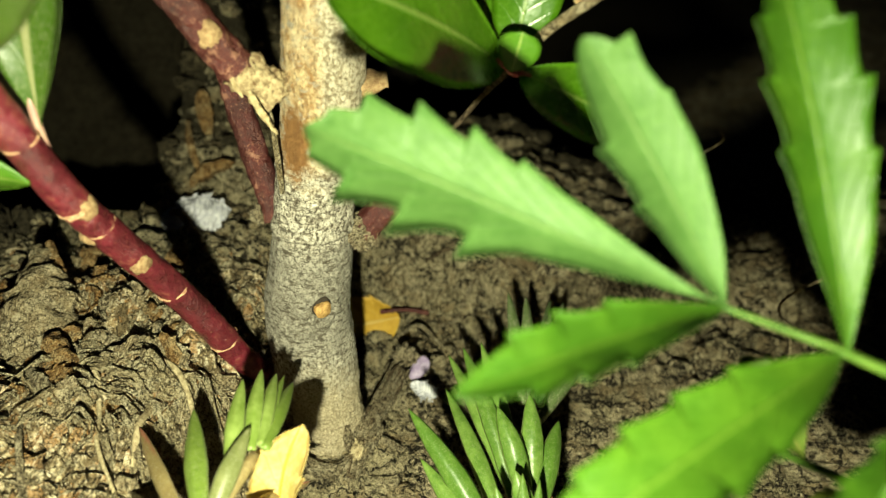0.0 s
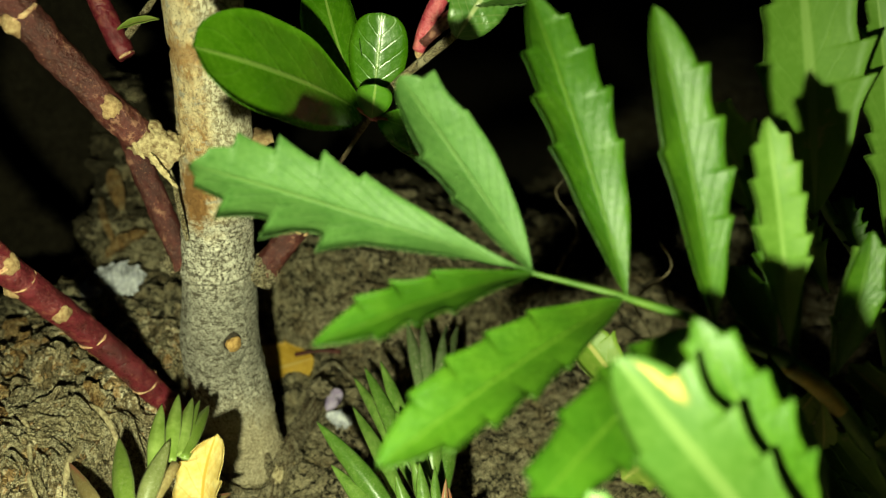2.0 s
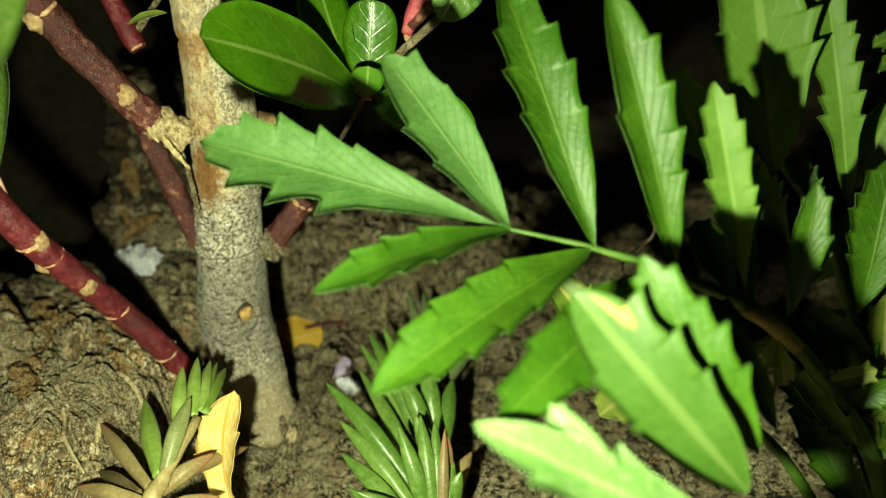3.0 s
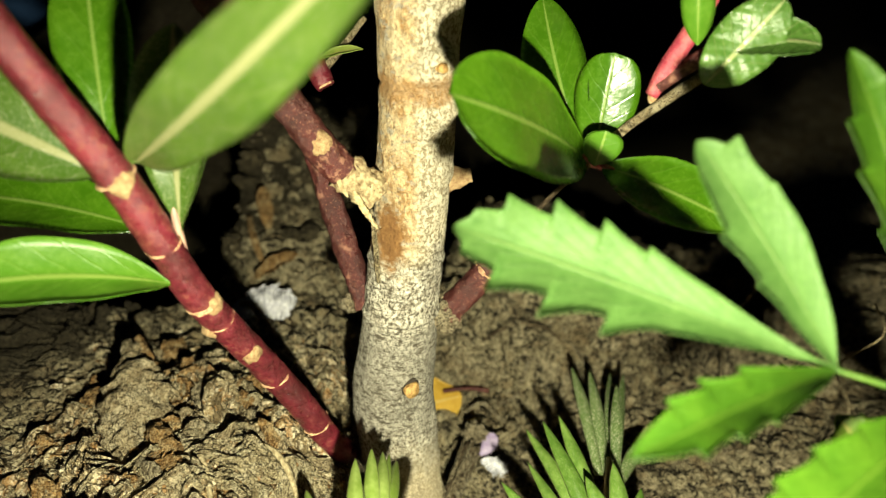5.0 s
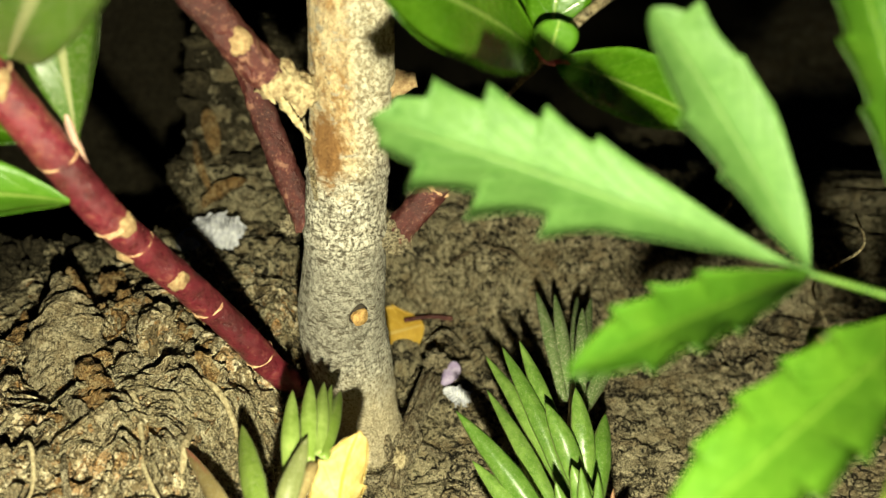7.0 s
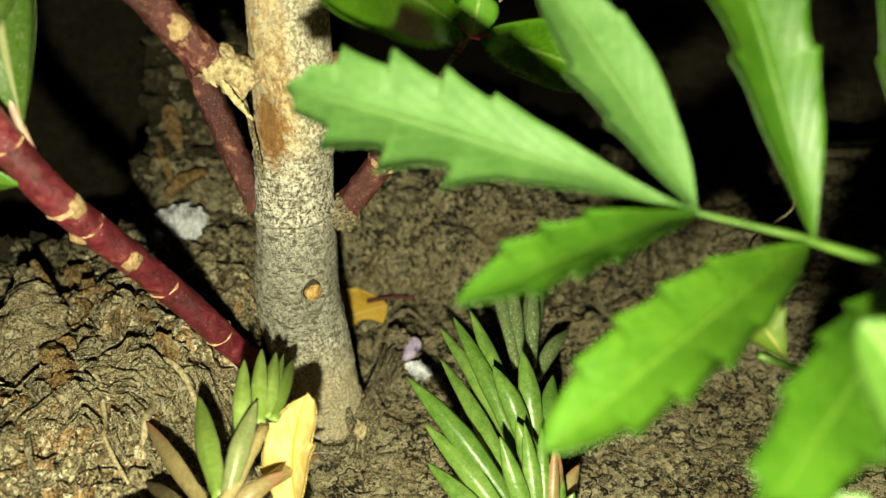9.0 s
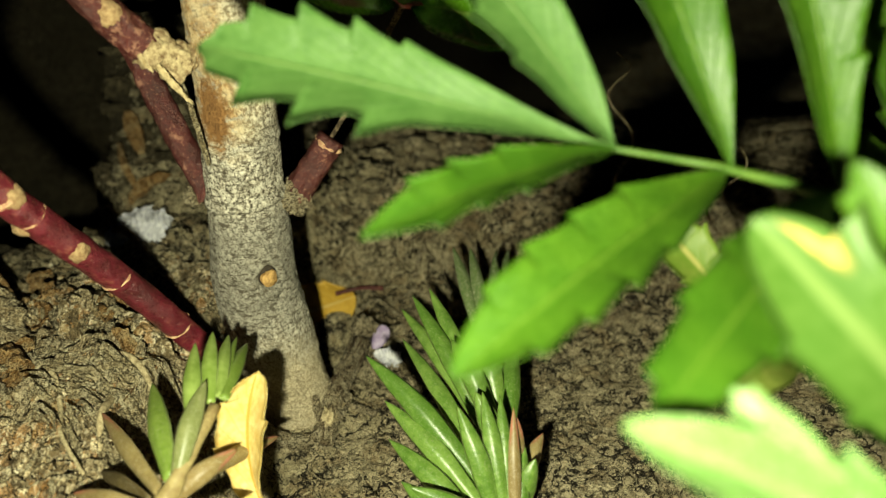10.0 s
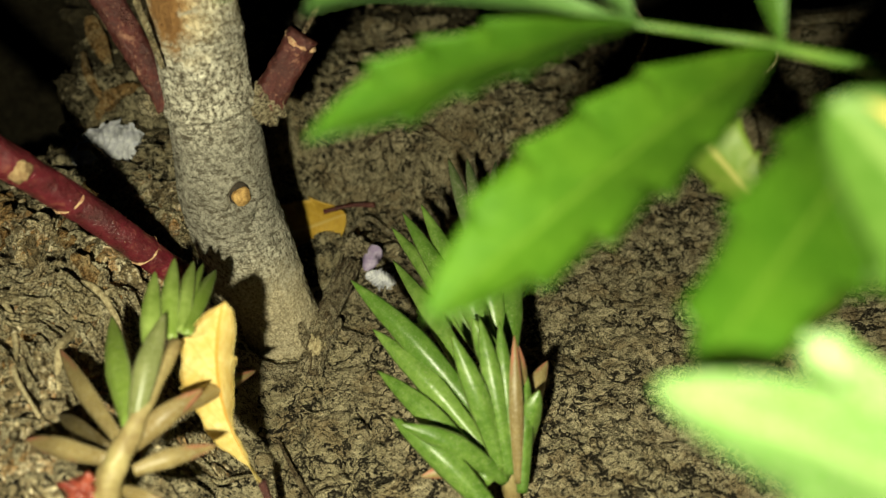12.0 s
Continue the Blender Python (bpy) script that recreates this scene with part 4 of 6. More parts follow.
part("leaf", blade((0.0225, 0.1565, 0.1292), (0.0485, 0.1330, 0.1235), 0.0082, (-0.05, -0.7, 0.72), (0.75, 0.6), fold=0.12, sag=0.05, seed=4), SHRUB_LEAF, SPRIG, "oval green leaf")
part("leaf", blade((0.0170, 0.1640, 0.1330), (0.0085, 0.1790, 0.1655), 0.0078, (-0.35, -0.85, 0.2), (0.7, 0.7), fold=0.3, sag=0.06, seed=5), SHRUB_LEAF, SPRIG, "narrow dark leaf behind")
part("petiole", tube([(0.0206, 0.1585, 0.1298), (0.016, 0.1545, 0.1325)], [0.0011, 0.0008], 8, 6), RED_GLOSS, SPRIG)
part("petiole", tube([(0.0206, 0.1585, 0.1292), (0.0262, 0.1535, 0.1287)], [0.0011, 0.0008], 8, 6), RED_GLOSS, SPRIG)
part("dry_twig", tube([(0.0215, 0.161, 0.131), (0.0300, 0.1600, 0.1395), (0.0420, 0.1590, 0.1490), (0.050, 0.158, 0.1545)], [0.0012, 0.0011, 0.0013, 0.001], 10, 20, 0.18, 3), ROOT, SHRUB, "thin tan twig")
SHOOT = part("red_shoot", tube([(0.0335, 0.1612, 0.1455), (0.0365, 0.160, 0.1530), (0.0410, 0.158, 0.163), (0.046, 0.156, 0.176)], [0.0016, 0.0023, 0.0021, 0.0017], 12, 22, 0.12, 2), RED_GLOSS, SHRUB, "glossy red young shoot")
part("bud", blob((0.0338, 0.1612, 0.1450), 0.0012, 3, (1, 1, 1.5), 0.1), SCAR, SHOOT, "pale tip")
part("red_shoot", tube([(0.0345, 0.1600, 0.1475), (0.0415, 0.1580, 0.1540), (0.049, 0.156, 0.1595), (0.057, 0.154, 0.168)], [0.0014, 0.0019, 0.0018, 0.0015], 12, 22, 0.12, 4), RED_OLD, SHRUB)
part("leaf", blade((0.0425, 0.1520, 0.1500), (0.0545, 0.146, 0.1690), 0.0068, (0.1, -0.8, 0.55), (0.6, 0.5), fold=0.15, sag=0.1, wave=0.05, crimp=0.007, seed=7, nu=70, nv=13), CRINKLE, SHOOT, "crinkled pale young leaf")
part("leaf", blade((0.046, 0.150, 0.158), (0.062, 0.142, 0.1605), 0.0055, (0.1, -0.6, 0.75), (0.7, 0.5), fold=0.2, sag=0.1, crimp=0.006, seed=8, nu=60, nv=13), CRINKLE, SHOOT)
part("leaf", blade((0.041, 0.156, 0.158), (0.0365, 0.150, 0.180), 0.0035, (-0.3, -0.8, 0.4), (0.8, 0.8), fold=0.4, seed=9), SHRUB_YOUNG, SHOOT)

# large leaves on the red stem
part("leaf", blade((-0.0765, 0.1255, 0.1392), (-0.0178, 0.0600, 0.1880), 0.0074, (0.35, -0.9, 0.15), (0.62, 0.7), fold=0.2, sag=0.03, seed=21, nv=13, nu=50), SHRUB_UNDER, STEM, "large leaf seen from its pale-ribbed underside")
part("leaf", blade((-0.0738, 0.1366, 0.1190), (-0.0700, 0.1388, 0.1640), 0.0084, (0.05, -0.95, 0.2), (1.25, 0.7), fold=0.3, sag=0.03, seed=22), SHRUB_UNDER, STEM, "upright leaf with a pale midrib")
part("petiole", tube([(-0.0735, 0.1388, 0.1090), (-0.0738, 0.1366, 0.1175), (-0.0745, 0.1366, 0.1250), (-0.0742, 0.1374, 0.1330)], [0.0006, 0.0009, 0.0009, 0.0003], 10, 16, 0.06, 2), PINK, STEM, "pale pink leaf stalk")
part("leaf", blade((-0.0850, 0.1330, 0.1380), (-0.0905, 0.1500, 0.1760), 0.0078, (0.3, -0.9, 0.2), (0.8, 0.6), fold=0.2, seed=23), SHRUB_LEAF, STEM)
part("leaf", blade((-0.0760, 0.1320, 0.1090), (-0.1150, 0.1130, 0.1165), 0.0078, (0.0, -0.6, 0.8), (0.8, 0.6), fold=0.35, sag=0.1, seed=24), SHRUB_YOUNG, STEM, "folded leaf with pale midrib")
part("leaf", blade((-0.0800, 0.1360, 0.1200), (-0.1280, 0.1440, 0.1250), 0.0085, (0.1, -0.5, 0.85), (0.8, 0.6), fold=0.25, sag=0.06, seed=25), SHRUB_LEAF, STEM)
part("leaf", blade((-0.0850, 0.1300, 0.1350), (-0.1250, 0.1280, 0.1560), 0.0105, (0.1, -0.8, 0.5), (0.8, 0.6), fold=0.25, sag=0.05, seed=26), SHRUB_UNDER, STEM)

# ---- marigold plant ----
MARIGOLD = thing("marigold_plant", (0.145, 0.08, 0.0), "marigold plant with bright green toothed leaflets", "plant")


def leaflet(base, tip, half, parent, mat, up=4, dn=4, size=0.0018, seed=0, facing=(0.05, -0.78, 0.62), prof=(1.15, 0.72), span=(0.42, 0.92), **more):
    rnd = np.random.RandomState(seed)
    def row(count):
        if isinstance(count, (list, tuple)):
            return [(u, s) for u, s in count]
        us = np.linspace(span[0], span[1], count) + (rnd.rand(count) - 0.5) * 0.05
        return [(min(u, 0.955), size * (0.75 + 0.5 * rnd.rand())) for u in us]
    return part("leaflet", blade(base, tip, half, facing, prof, row(up), row(dn), seed=seed, nu=120, nv=11, **more), mat, parent)


RACHIS = part("leaf_rachis", tube([(0.0495, 0.0885, 0.1166), (0.0585, 0.0860, 0.1148), (0.0672, 0.0835, 0.1128), (0.0856, 0.0805, 0.1060), (0.1128, 0.0850, 0.0871), (0.1415, 0.0850, 0.0486),
                                   (0.149, 0.08, 0.020), (0.150, 0.08, -0.005)],
                                  [0.00045, 0.00055, 0.0007, 0.0012, 0.0018, 0.0022, 0.0026, 0.0028], 14, 80, 0.08, 3), MARI_STEM, MARIGOLD, "green leaf stalk with a yellowish bend")
part("stalk_node", tube([(0.1010, 0.0826, 0.0962), (0.1100, 0.0842, 0.0894), (0.1165, 0.0850, 0.0826)], [0.0016, 0.0021, 0.0019], 14, 16, 0.2, 21), NODE_GOLD, RACHIS, "yellow-brown swollen joint")
J1, J2, J3 = (0.0500, 0.0882, 0.1165), (0.0670, 0.0833, 0.1129), (0.0840, 0.0808, 0.1066)
leaflet(J1, (-0.0138, 0.1025, 0.1358), 0.0068, RACHIS, MARI_PALE, [(0.56, 0.0036), (0.71, 0.0040), (0.85, 0.0038), (0.95, 0.0014)],
        [(0.52, 0.0014), (0.64, 0.0026), (0.765, 0.0030), (0.88, 0.0030), (0.955, 0.0012)], seed=1, prof=(1.5, 0.72), facing=(0.06, -0.78, 0.62), fold=0.34, sag=0.03)
leaflet(J1, (0.0262, 0.103, 0.1512), 0.0060, RACHIS, MARI_PALE, [(0.45, 0.0010), (0.66, 0.0014)], [(0.92, 0.0024), (0.72, 0.0006)], seed=2, facing=(0.1, -0.8, 0.58), prof=(1.0, 0.62), fold=0.3, sag=0.03)
leaflet(J2, (0.0515, 0.1101, 0.1649), 0.0060, RACHIS, MARI, [(0.50, 0.0012), (0.66, 0.0014), (0.80, 0.0014)], [(0.46, 0.0012), (0.62, 0.0018), (0.76, 0.0020), (0.88, 0.0016)], seed=3, facing=(0.0, -0.85, 0.5), prof=(1.0, 0.75), fold=0.4, sag=0.04)
leaflet(J3, (0.0700, 0.0935, 0.1642), 0.0050, RACHIS, MARI, [(0.6, 0.0008)], [(0.36, 0.0012), (0.50, 0.0018), (0.65, 0.0018), (0.80, 0.0020)], seed=4, facing=(-0.05, -0.95, 0.25), prof=(1.0, 0.7), fold=0.5, sag=0.05)
leaflet(J1, (0.0101, 0.0635, 0.1181), 0.0043, RACHIS, MARI, [(0.50, 0.0010), (0.66, 0.0012), (0.80, 0.0014)], [(0.45, 0.0012), (0.62, 0.0018), (0.78, 0.0014)], seed=5, facing=(0.0, -0.35, 0.92), prof=(0.95, 0.7), fold=0.3, sag=0.04)
leaflet((0.0660, 0.0832, 0.1128), (0.0195, 0.0508, 0.1046), 0.0062, RACHIS, MARI, [(0.40, 0.0008), (0.56, 0.0013), (0.70, 0.0013), (0.83, 0.0012)], [(0.36, 0.0010), (0.52, 0.0012), (0.68, 0.0012), (0.82, 0.0010)], seed=6, facing=(0.0, -0.45, 0.9), prof=(0.85, 0.62), fold=0.36, sag=0.04)
leaflet((0.0800, 0.0780, 0.1100), (0.0388, 0.0358, 0.1078), 0.0058, RACHIS, MARI, 4, 4, 0.0012, 7, facing=(0.1, -0.5, 0.86), fold=0.2, sag=0.06)
leaflet((0.1040, 0.0840, 0.0950), (0.1009, 0.1120, 0.1385), 0.0048, RACHIS, MARI, 4, 4, 0.0014, 8, facing=(-0.25, -0.9, 0.3), fold=0.3, sag=0.05)
leaflet((0.1045, 0.1120, 0.1170), (0.0874, 0.1060, 0.1440), 0.0056, RACHIS, MARI_LIFTED, 4, 4, 0.0016, 9, facing=(-0.3, -0.8, 0.5), fold=0.2)
leaflet((0.0838, 0.0395, 0.0940), (0.0645, 0.0505, 0.1275), 0.0050, RACHIS, MARI, 3, 4, 0.0016, 10, facing=(-0.35, -0.85, 0.35), prof=(0.8, 0.7), fold=0.2, sag=0.05)

BRIGHT = part("leaf_rachis", tube([(0.050, 0.024, 0.0985), (0.072, 0.030, 0.092), (0.098, 0.045, 0.075), (0.125, 0.065, 0.045), (0.146, 0.079, 0.0)], [0.0008, 0.0011, 0.0014, 0.002, 0.0024], 12, 40, 0.06, 5), MARI_STEM, MARIGOLD)
leaflet((0.0800, 0.0345, 0.0905), (0.0534, 0.0490, 0.1226), 0.0070, BRIGHT, MARI_SCORCH, [(0.5, 0.001), (0.72, 0.0012)], [(0.48, 0.0014), (0.66, 0.002), (0.84, 0.0034)], seed=12, facing=(-0.3, -0.75, 0.6), prof=(0.7, 0.55), fold=0.15, sag=0.05)
leaflet((0.0715, 0.0215, 0.0920), (0.0347, 0.0332, 0.1106), 0.0050, BRIGHT, MARI_LIT, [(0.55, 0.0035), (0.75, 0.0015)], [(0.5, 0.0016), (0.7, 0.0014)], seed=13, facing=(0.0, -0.5, 0.86), prof=(0.7, 0.7), fold=0.2, sag=0.03)
leaflet((0.0580, 0.0262, 0.0985), (0.0467, 0.0360, 0.1108), 0.0026, BRIGHT, MARI_LIT, 2, 2, 0.0008, 14, facing=(-0.3, -0.75, 0.5), fold=0.3)
leaflet((0.0860, 0.0350, 0.0830), (0.0530, 0.0210, 0.0840), 0.0050, BRIGHT, MARI, 3, 3, 0.0012, 16, facing=(0.0, -0.4, 0.9), fold=0.2)

BACK = part("leaf_rachis", tube([(0.120, 0.120, 0.126), (0.1270, 0.1190, 0.1135), (0.1370, 0.1130, 0.099), (0.1440, 0.105, 0.075), (0.148, 0.092, 0.04), (0.149, 0.083, 0.0)], [0.0010, 0.0013, 0.0017, 0.0021, 0.0024, 0.0026], 12, 50, 0.06, 6), MARI_STEM, MARIGOLD)
leaflet((0.1240, 0.1190, 0.1120), (0.1090, 0.1220, 0.1740), 0.0100, BACK, MARI_LIFTED, [(0.62, 0.0020), (0.8, 0.002)], [(0.50, 0.0030), (0.62, 0.0034), (0.78, 0.0026)], seed=17, facing=(-0.2, -0.95, 0.25), prof=(0.95, 0.8), fold=0.16, sag=0.04)
leaflet((0.1455, 0.1180, 0.1000), (0.1300, 0.1250, 0.1650), 0.0036, BACK, MARI_LIFTED, 7, 7, 0.0018, 18, facing=(-0.35, -0.9, 0.25), prof=(0.9, 0.8), fold=0.3)
SIDE = (-0.3, -0.9, 0.35)
for q, (base, tip, half, mat, up, dn, size) in enumerate([
        ((0.1138, 0.0850, 0.0915), (0.1156, 0.0870, 0.1226), 0.0036, MARI, 1, 3, 0.0010),
        ((0.1290, 0.1150, 0.0940), (0.1150, 0.1240, 0.1170), 0.0042, MARI_LIFTED, 1, 5, 0.0022),
        ((0.1335, 0.0900, 0.0870), (0.1371, 0.0950, 0.1242), 0.0066, MARI, 5, 4, 0.0013),
        ((0.1536, 0.1100, 0.1070), (0.1483, 0.1100, 0.1470), 0.0058, MARI, 3, 4, 0.0014),
        ((0.1530, 0.1300, 0.1010), (0.1605, 0.1310, 0.1260), 0.0064, MARI_LIFTED, 2, 3, 0.0010),
        ((0.1410, 0.1200, 0.0780), (0.1470, 0.1200, 0.0985), 0.0048, MARI_LIFTED, 2, 2, 0.0008),
        ((0.1460, 0.0960, 0.0660), (0.1560, 0.1000, 0.1080), 0.0062, MARI_LIFTED, 4, 4, 0.0012),
        ((0.1380, 0.0880, 0.0560), (0.1310, 0.0900, 0.0800), 0.0034, MARI, 3, 3, 0.0014),
        ((0.0973, 0.0560, 0.0830), (0.0905, 0.0655, 0.1010), 0.0026, MARI, 3, 2, 0.0008),
        ((0.0960, 0.0810, 0.1000), (0.0895, 0.0690, 0.0930), 0.0040, MARI, 2, 3, 0.0010),
        ((0.1010, 0.0860, 0.0960), (0.0975, 0.1040, 0.1080), 0.0040, MARI, 2, 3, 0.0012),
        ((0.1350, 0.1130, 0.1010), (0.1285, 0.1180, 0.1180), 0.0022, MARI, 3, 4, 0.0014),
        ((0.1460, 0.1300, 0.1390), (0.1620, 0.1340, 0.1440), 0.0022, MARI_LIFTED, 2, 2, 0.0006),
        ((0.1460, 0.1300, 0.1340), (0.1620, 0.1340, 0.1370), 0.0020, MARI_LIFTED, 2, 2, 0.0006),
        ((0.1440, 0.0850, 0.0450), (0.1560, 0.0900, 0.0640), 0.0058, MARI, 3, 3, 0.0014),
        ((0.1250, 0.0850, 0.0720), (0.1340, 0.0800, 0.0780), 0.0026, MARI_YELLOW, 3, 3, 0.0012),
        ((0.1320, 0.0850, 0.0640), (0.1430, 0.0830, 0.0740), 0.0042, MARI, 4, 3, 0.0018),
        ((0.1003, 0.0820, 0.1013), (0.0895, 0.0860, 0.1460), 0.0039, MARI_LIFTED, 4, 5, 0.0014),
        ((0.1148, 0.0880, 0.0889), (0.1193, 0.0920, 0.1190), 0.0039, MARI_LIFTED, 2, 5, 0.0012),
        ((0.1412, 0.0900, 0.0725), (0.1228, 0.0940, 0.0875), 0.0038, MARI_YELLOW, 3, 3, 0.0014),
        ((0.1510, 0.0880, 0.0608), (0.1293, 0.0920, 0.0667), 0.0050, MARI_LIFTED, 4, 4, 0.0016),
        ((0.1525, 0.0940, 0.0701), (0.1370, 0.0980, 0.0778), 0.0044, MARI_LIFTED, 3, 4, 0.0014),
        ((0.1526, 0.0860, 0.0479), (0.1358, 0.0900, 0.0604), 0.0045, MARI_YELLOW, 3, 3, 0.0014),
        ((0.1392, 0.0840, 0.0498), (0.1164, 0.0880, 0.0761), 0.0027, MARI_LIFTED, 2, 3, 0.0012),
        ((0.1565, 0.1000, 0.0743), (0.1496, 0.1040, 0.1082), 0.0058, MARI_YELLOW, 3, 4, 0.0012),
        ((0.1110, 0.0840, 0.0865), (0.1173, 0.0880, 0.0695), 0.0025, MARI_YELLOW, 2, 2, 0.0008),
        ((0.1426, 0.1040, 0.0934), (0.1372, 0.1080, 0.1046), 0.0048, MARI_LIFTED, 2, 2, 0.0008)]):
    leaflet(base, tip, half, BACK, mat, up, dn, size, 19 + q, facing=SIDE, fold=0.3, sag=0.06)

# ---- sedum shoots ----
def sedum(at, label):
    return thing("sedum_plant", at, label, "succulent", "sedum shoots in the bed")


S1 = sedum((-0.0445, 0.0850, ground_z(-0.0445, 0.0850)), "green sedum shoot with reddish lower leaves beside the trunk")
part("stem", tube([(-0.0450, 0.0835, ground_z(-0.0450, 0.0835) - 0.002), (-0.0432, 0.0875, 0.0400), (-0.0400, 0.0910, 0.0478), (-0.0366, 0.0960, 0.0515), (-0.0296, 0.1115, 0.0580)],
                  [0.0027, 0.0025, 0.0024, 0.0018, 0.0011], 16, 34, 0.35, 3), SEDUM_STEM, S1, "pinkish fleshy stem")
for i, (b, t, r, m) in enumerate([
        ((-0.0307, 0.1120, 0.0585), (-0.0328, 0.1330, 0.0634), 0.0017, SEDUM_TIP), ((-0.0285, 0.1130, 0.0592), (-0.0303, 0.1360, 0.0600), 0.0016, SEDUM_TIP),
        ((-0.0276, 0.1120, 0.0592), (-0.0269, 0.1380, 0.0556), 0.0018, SEDUM_TIP), ((-0.0295, 0.1140, 0.0590), (-0.0316, 0.1350, 0.0585), 0.0011, SEDUM_TIP),
        ((-0.0284, 0.1140, 0.0590), (-0.0287, 0.1370, 0.0585), 0.0011, SEDUM_TIP), ((-0.0340, 0.1070, 0.0560), (-0.0365, 0.1300, 0.0627), 0.0019, SEDUM_TIP),
        ((-0.0360, 0.0970, 0.0525), (-0.0310, 0.1144, 0.0630), 0.0021, SEDUM_GREY), ((-0.0381, 0.0990, 0.0508), (-0.0495, 0.1310, 0.0520), 0.0025, SEDUM_LIME),
        ((-0.0405, 0.0975, 0.0482), (-0.0642, 0.1320, 0.0443), 0.0021, SEDUM_RED), ((-0.0376, 0.0955, 0.0480), (-0.0251, 0.1040, 0.0518), 0.0020, SEDUM_RED),
        ((-0.0345, 0.1010, 0.0480), (-0.0211, 0.1250, 0.0360), 0.0019, SEDUM_RED), ((-0.0368, 0.0910, 0.0466), (-0.0240, 0.0980, 0.0426), 0.0017, SEDUM_RED),
        ((-0.0418, 0.0935, 0.0478), (-0.0621, 0.1050, 0.0442), 0.0021, SEDUM_RED), ((-0.0433, 0.0975, 0.0462), (-0.0603, 0.1150, 0.0403), 0.0022, SEDUM_DARK),
        ((-0.0405, 0.0915, 0.0440), (-0.0500, 0.0985, 0.0330), 0.0018, SEDUM_DARK), ((-0.0395, 0.0900, 0.0430), (-0.0300, 0.0860, 0.0400), 0.0017, SEDUM_RED)]):
    part("leaf", spindle(b, t, r * 1.12, (0, -0.0008, 0.0012), seed=i), m, S1)
part("bract", blob((-0.0450, 0.0892, 0.0455), 0.0023, 4, (1.3, 0.9, 1.2), 0.9, 2.6, 4), RED_FLESH, S1, "red swollen leaf foot")

S2 = sedum((0.0315, 0.1080, ground_z(0.0315, 0.1080)), "larger dusty green sedum shoot with long fleshy leaves")
part("stem", tube([(0.0318, 0.1050, -0.006), (0.0315, 0.1090, 0.010), (0.0310, 0.1250, 0.018), (0.0330, 0.1500, 0.024), (0.0380, 0.1750, 0.026)], [0.0022, 0.0020, 0.0018, 0.0016, 0.0012], 14, 26, 0.25, 4), SEDUM_STEM, S2, "pinkish fleshy stem")
for i, (b, t, r, m) in enumerate([
        ((0.0345, 0.1720, 0.0220), (0.0305, 0.2122, 0.0365), 0.0024, SEDUM), ((0.0365, 0.1740, 0.0215), (0.0362, 0.2087, 0.0373), 0.0024, SEDUM),
        ((0.0385, 0.1760, 0.0215), (0.0465, 0.2200, 0.0290), 0.0024, SEDUM), ((0.0390, 0.1740, 0.0220), (0.0505, 0.2160, 0.0310), 0.0023, SEDUM),
        ((0.0395, 0.1700, 0.0180), (0.0560, 0.1960, 0.0180), 0.0028, SEDUM), ((0.0385, 0.1680, 0.0250), (0.0430, 0.1960, 0.0400), 0.0024, SEDUM),
        ((0.0330, 0.1500, 0.0250), (0.0109, 0.1770, 0.0360), 0.0025, SEDUM), ((0.0330, 0.1480, 0.0265), (0.0149, 0.1696, 0.0446), 0.0027, SEDUM),
        ((0.0340, 0.1520, 0.0265), (0.0200, 0.1720, 0.0450), 0.0026, SEDUM), ((0.0320, 0.1350, 0.0225), (0.0105, 0.1650, 0.0330), 0.0025, SEDUM),
        ((0.0310, 0.1300, 0.0220), (0.0010, 0.1445, 0.0430), 0.0027, SEDUM), ((0.0305, 0.1240, 0.0195), (0.0048, 0.1362, 0.0340), 0.0025, SEDUM),
        ((0.0300, 0.1180, 0.0170), (0.0050, 0.1276, 0.0285), 0.0025, SEDUM), ((0.0300, 0.1120, 0.0140), (0.0075, 0.1140, 0.0270), 0.0027, SEDUM),
        ((0.0305, 0.1140, 0.0110), (0.0100, 0.1200, 0.0150), 0.0024, SEDUM), ((0.0300, 0.1080, 0.0100), (0.0120, 0.1060, 0.0160), 0.0022, SEDUM_RED),
        ((0.0330, 0.1300, 0.0240), (0.0240, 0.1460, 0.0440), 0.0026, SEDUM), ((0.0345, 0.1330, 0.0235), (0.0330, 0.1530, 0.0430), 0.0026, SEDUM),
        ((0.0350, 0.1280, 0.0215), (0.0420, 0.1530, 0.0340), 0.0026, SEDUM), ((0.0340, 0.1200, 0.0190), (0.0280, 0.1280, 0.0400), 0.0026, SEDUM),
        ((0.0345, 0.1140, 0.0150), (0.0370, 0.1200, 0.0370), 0.0022, SEDUM_RED), ((0.0345, 0.1100, 0.0120), (0.0400, 0.1130, 0.0300), 0.0024, SEDUM),
        ((0.0350, 0.1150, 0.0120), (0.0450, 0.1290, 0.0230), 0.0022, SEDUM_RED),
        ((0.0300, 0.1060, 0.0150), (0.0229, 0.1210, 0.0420), 0.0023, SEDUM), ((0.0315, 0.1050, 0.0140), (0.0295, 0.1252, 0.0420), 0.0022, SEDUM),
        ((0.0325, 0.1050, 0.0140), (0.0338, 0.1257, 0.0400), 0.0018, SEDUM), ((0.0330, 0.1030, 0.0130), (0.0363, 0.1204, 0.0400), 0.0014, SEDUM_RED),
        ((0.0335, 0.1020, 0.0110), (0.0383, 0.1183, 0.0300), 0.0018, SEDUM), ((0.0305, 0.1050, 0.0120), (0.0094, 0.1090, 0.0300), 0.0022, SEDUM)]):
    if 6 <= i <= 14:
        b = vec3(b) + vec3((-0.003, -0.014, -0.004))
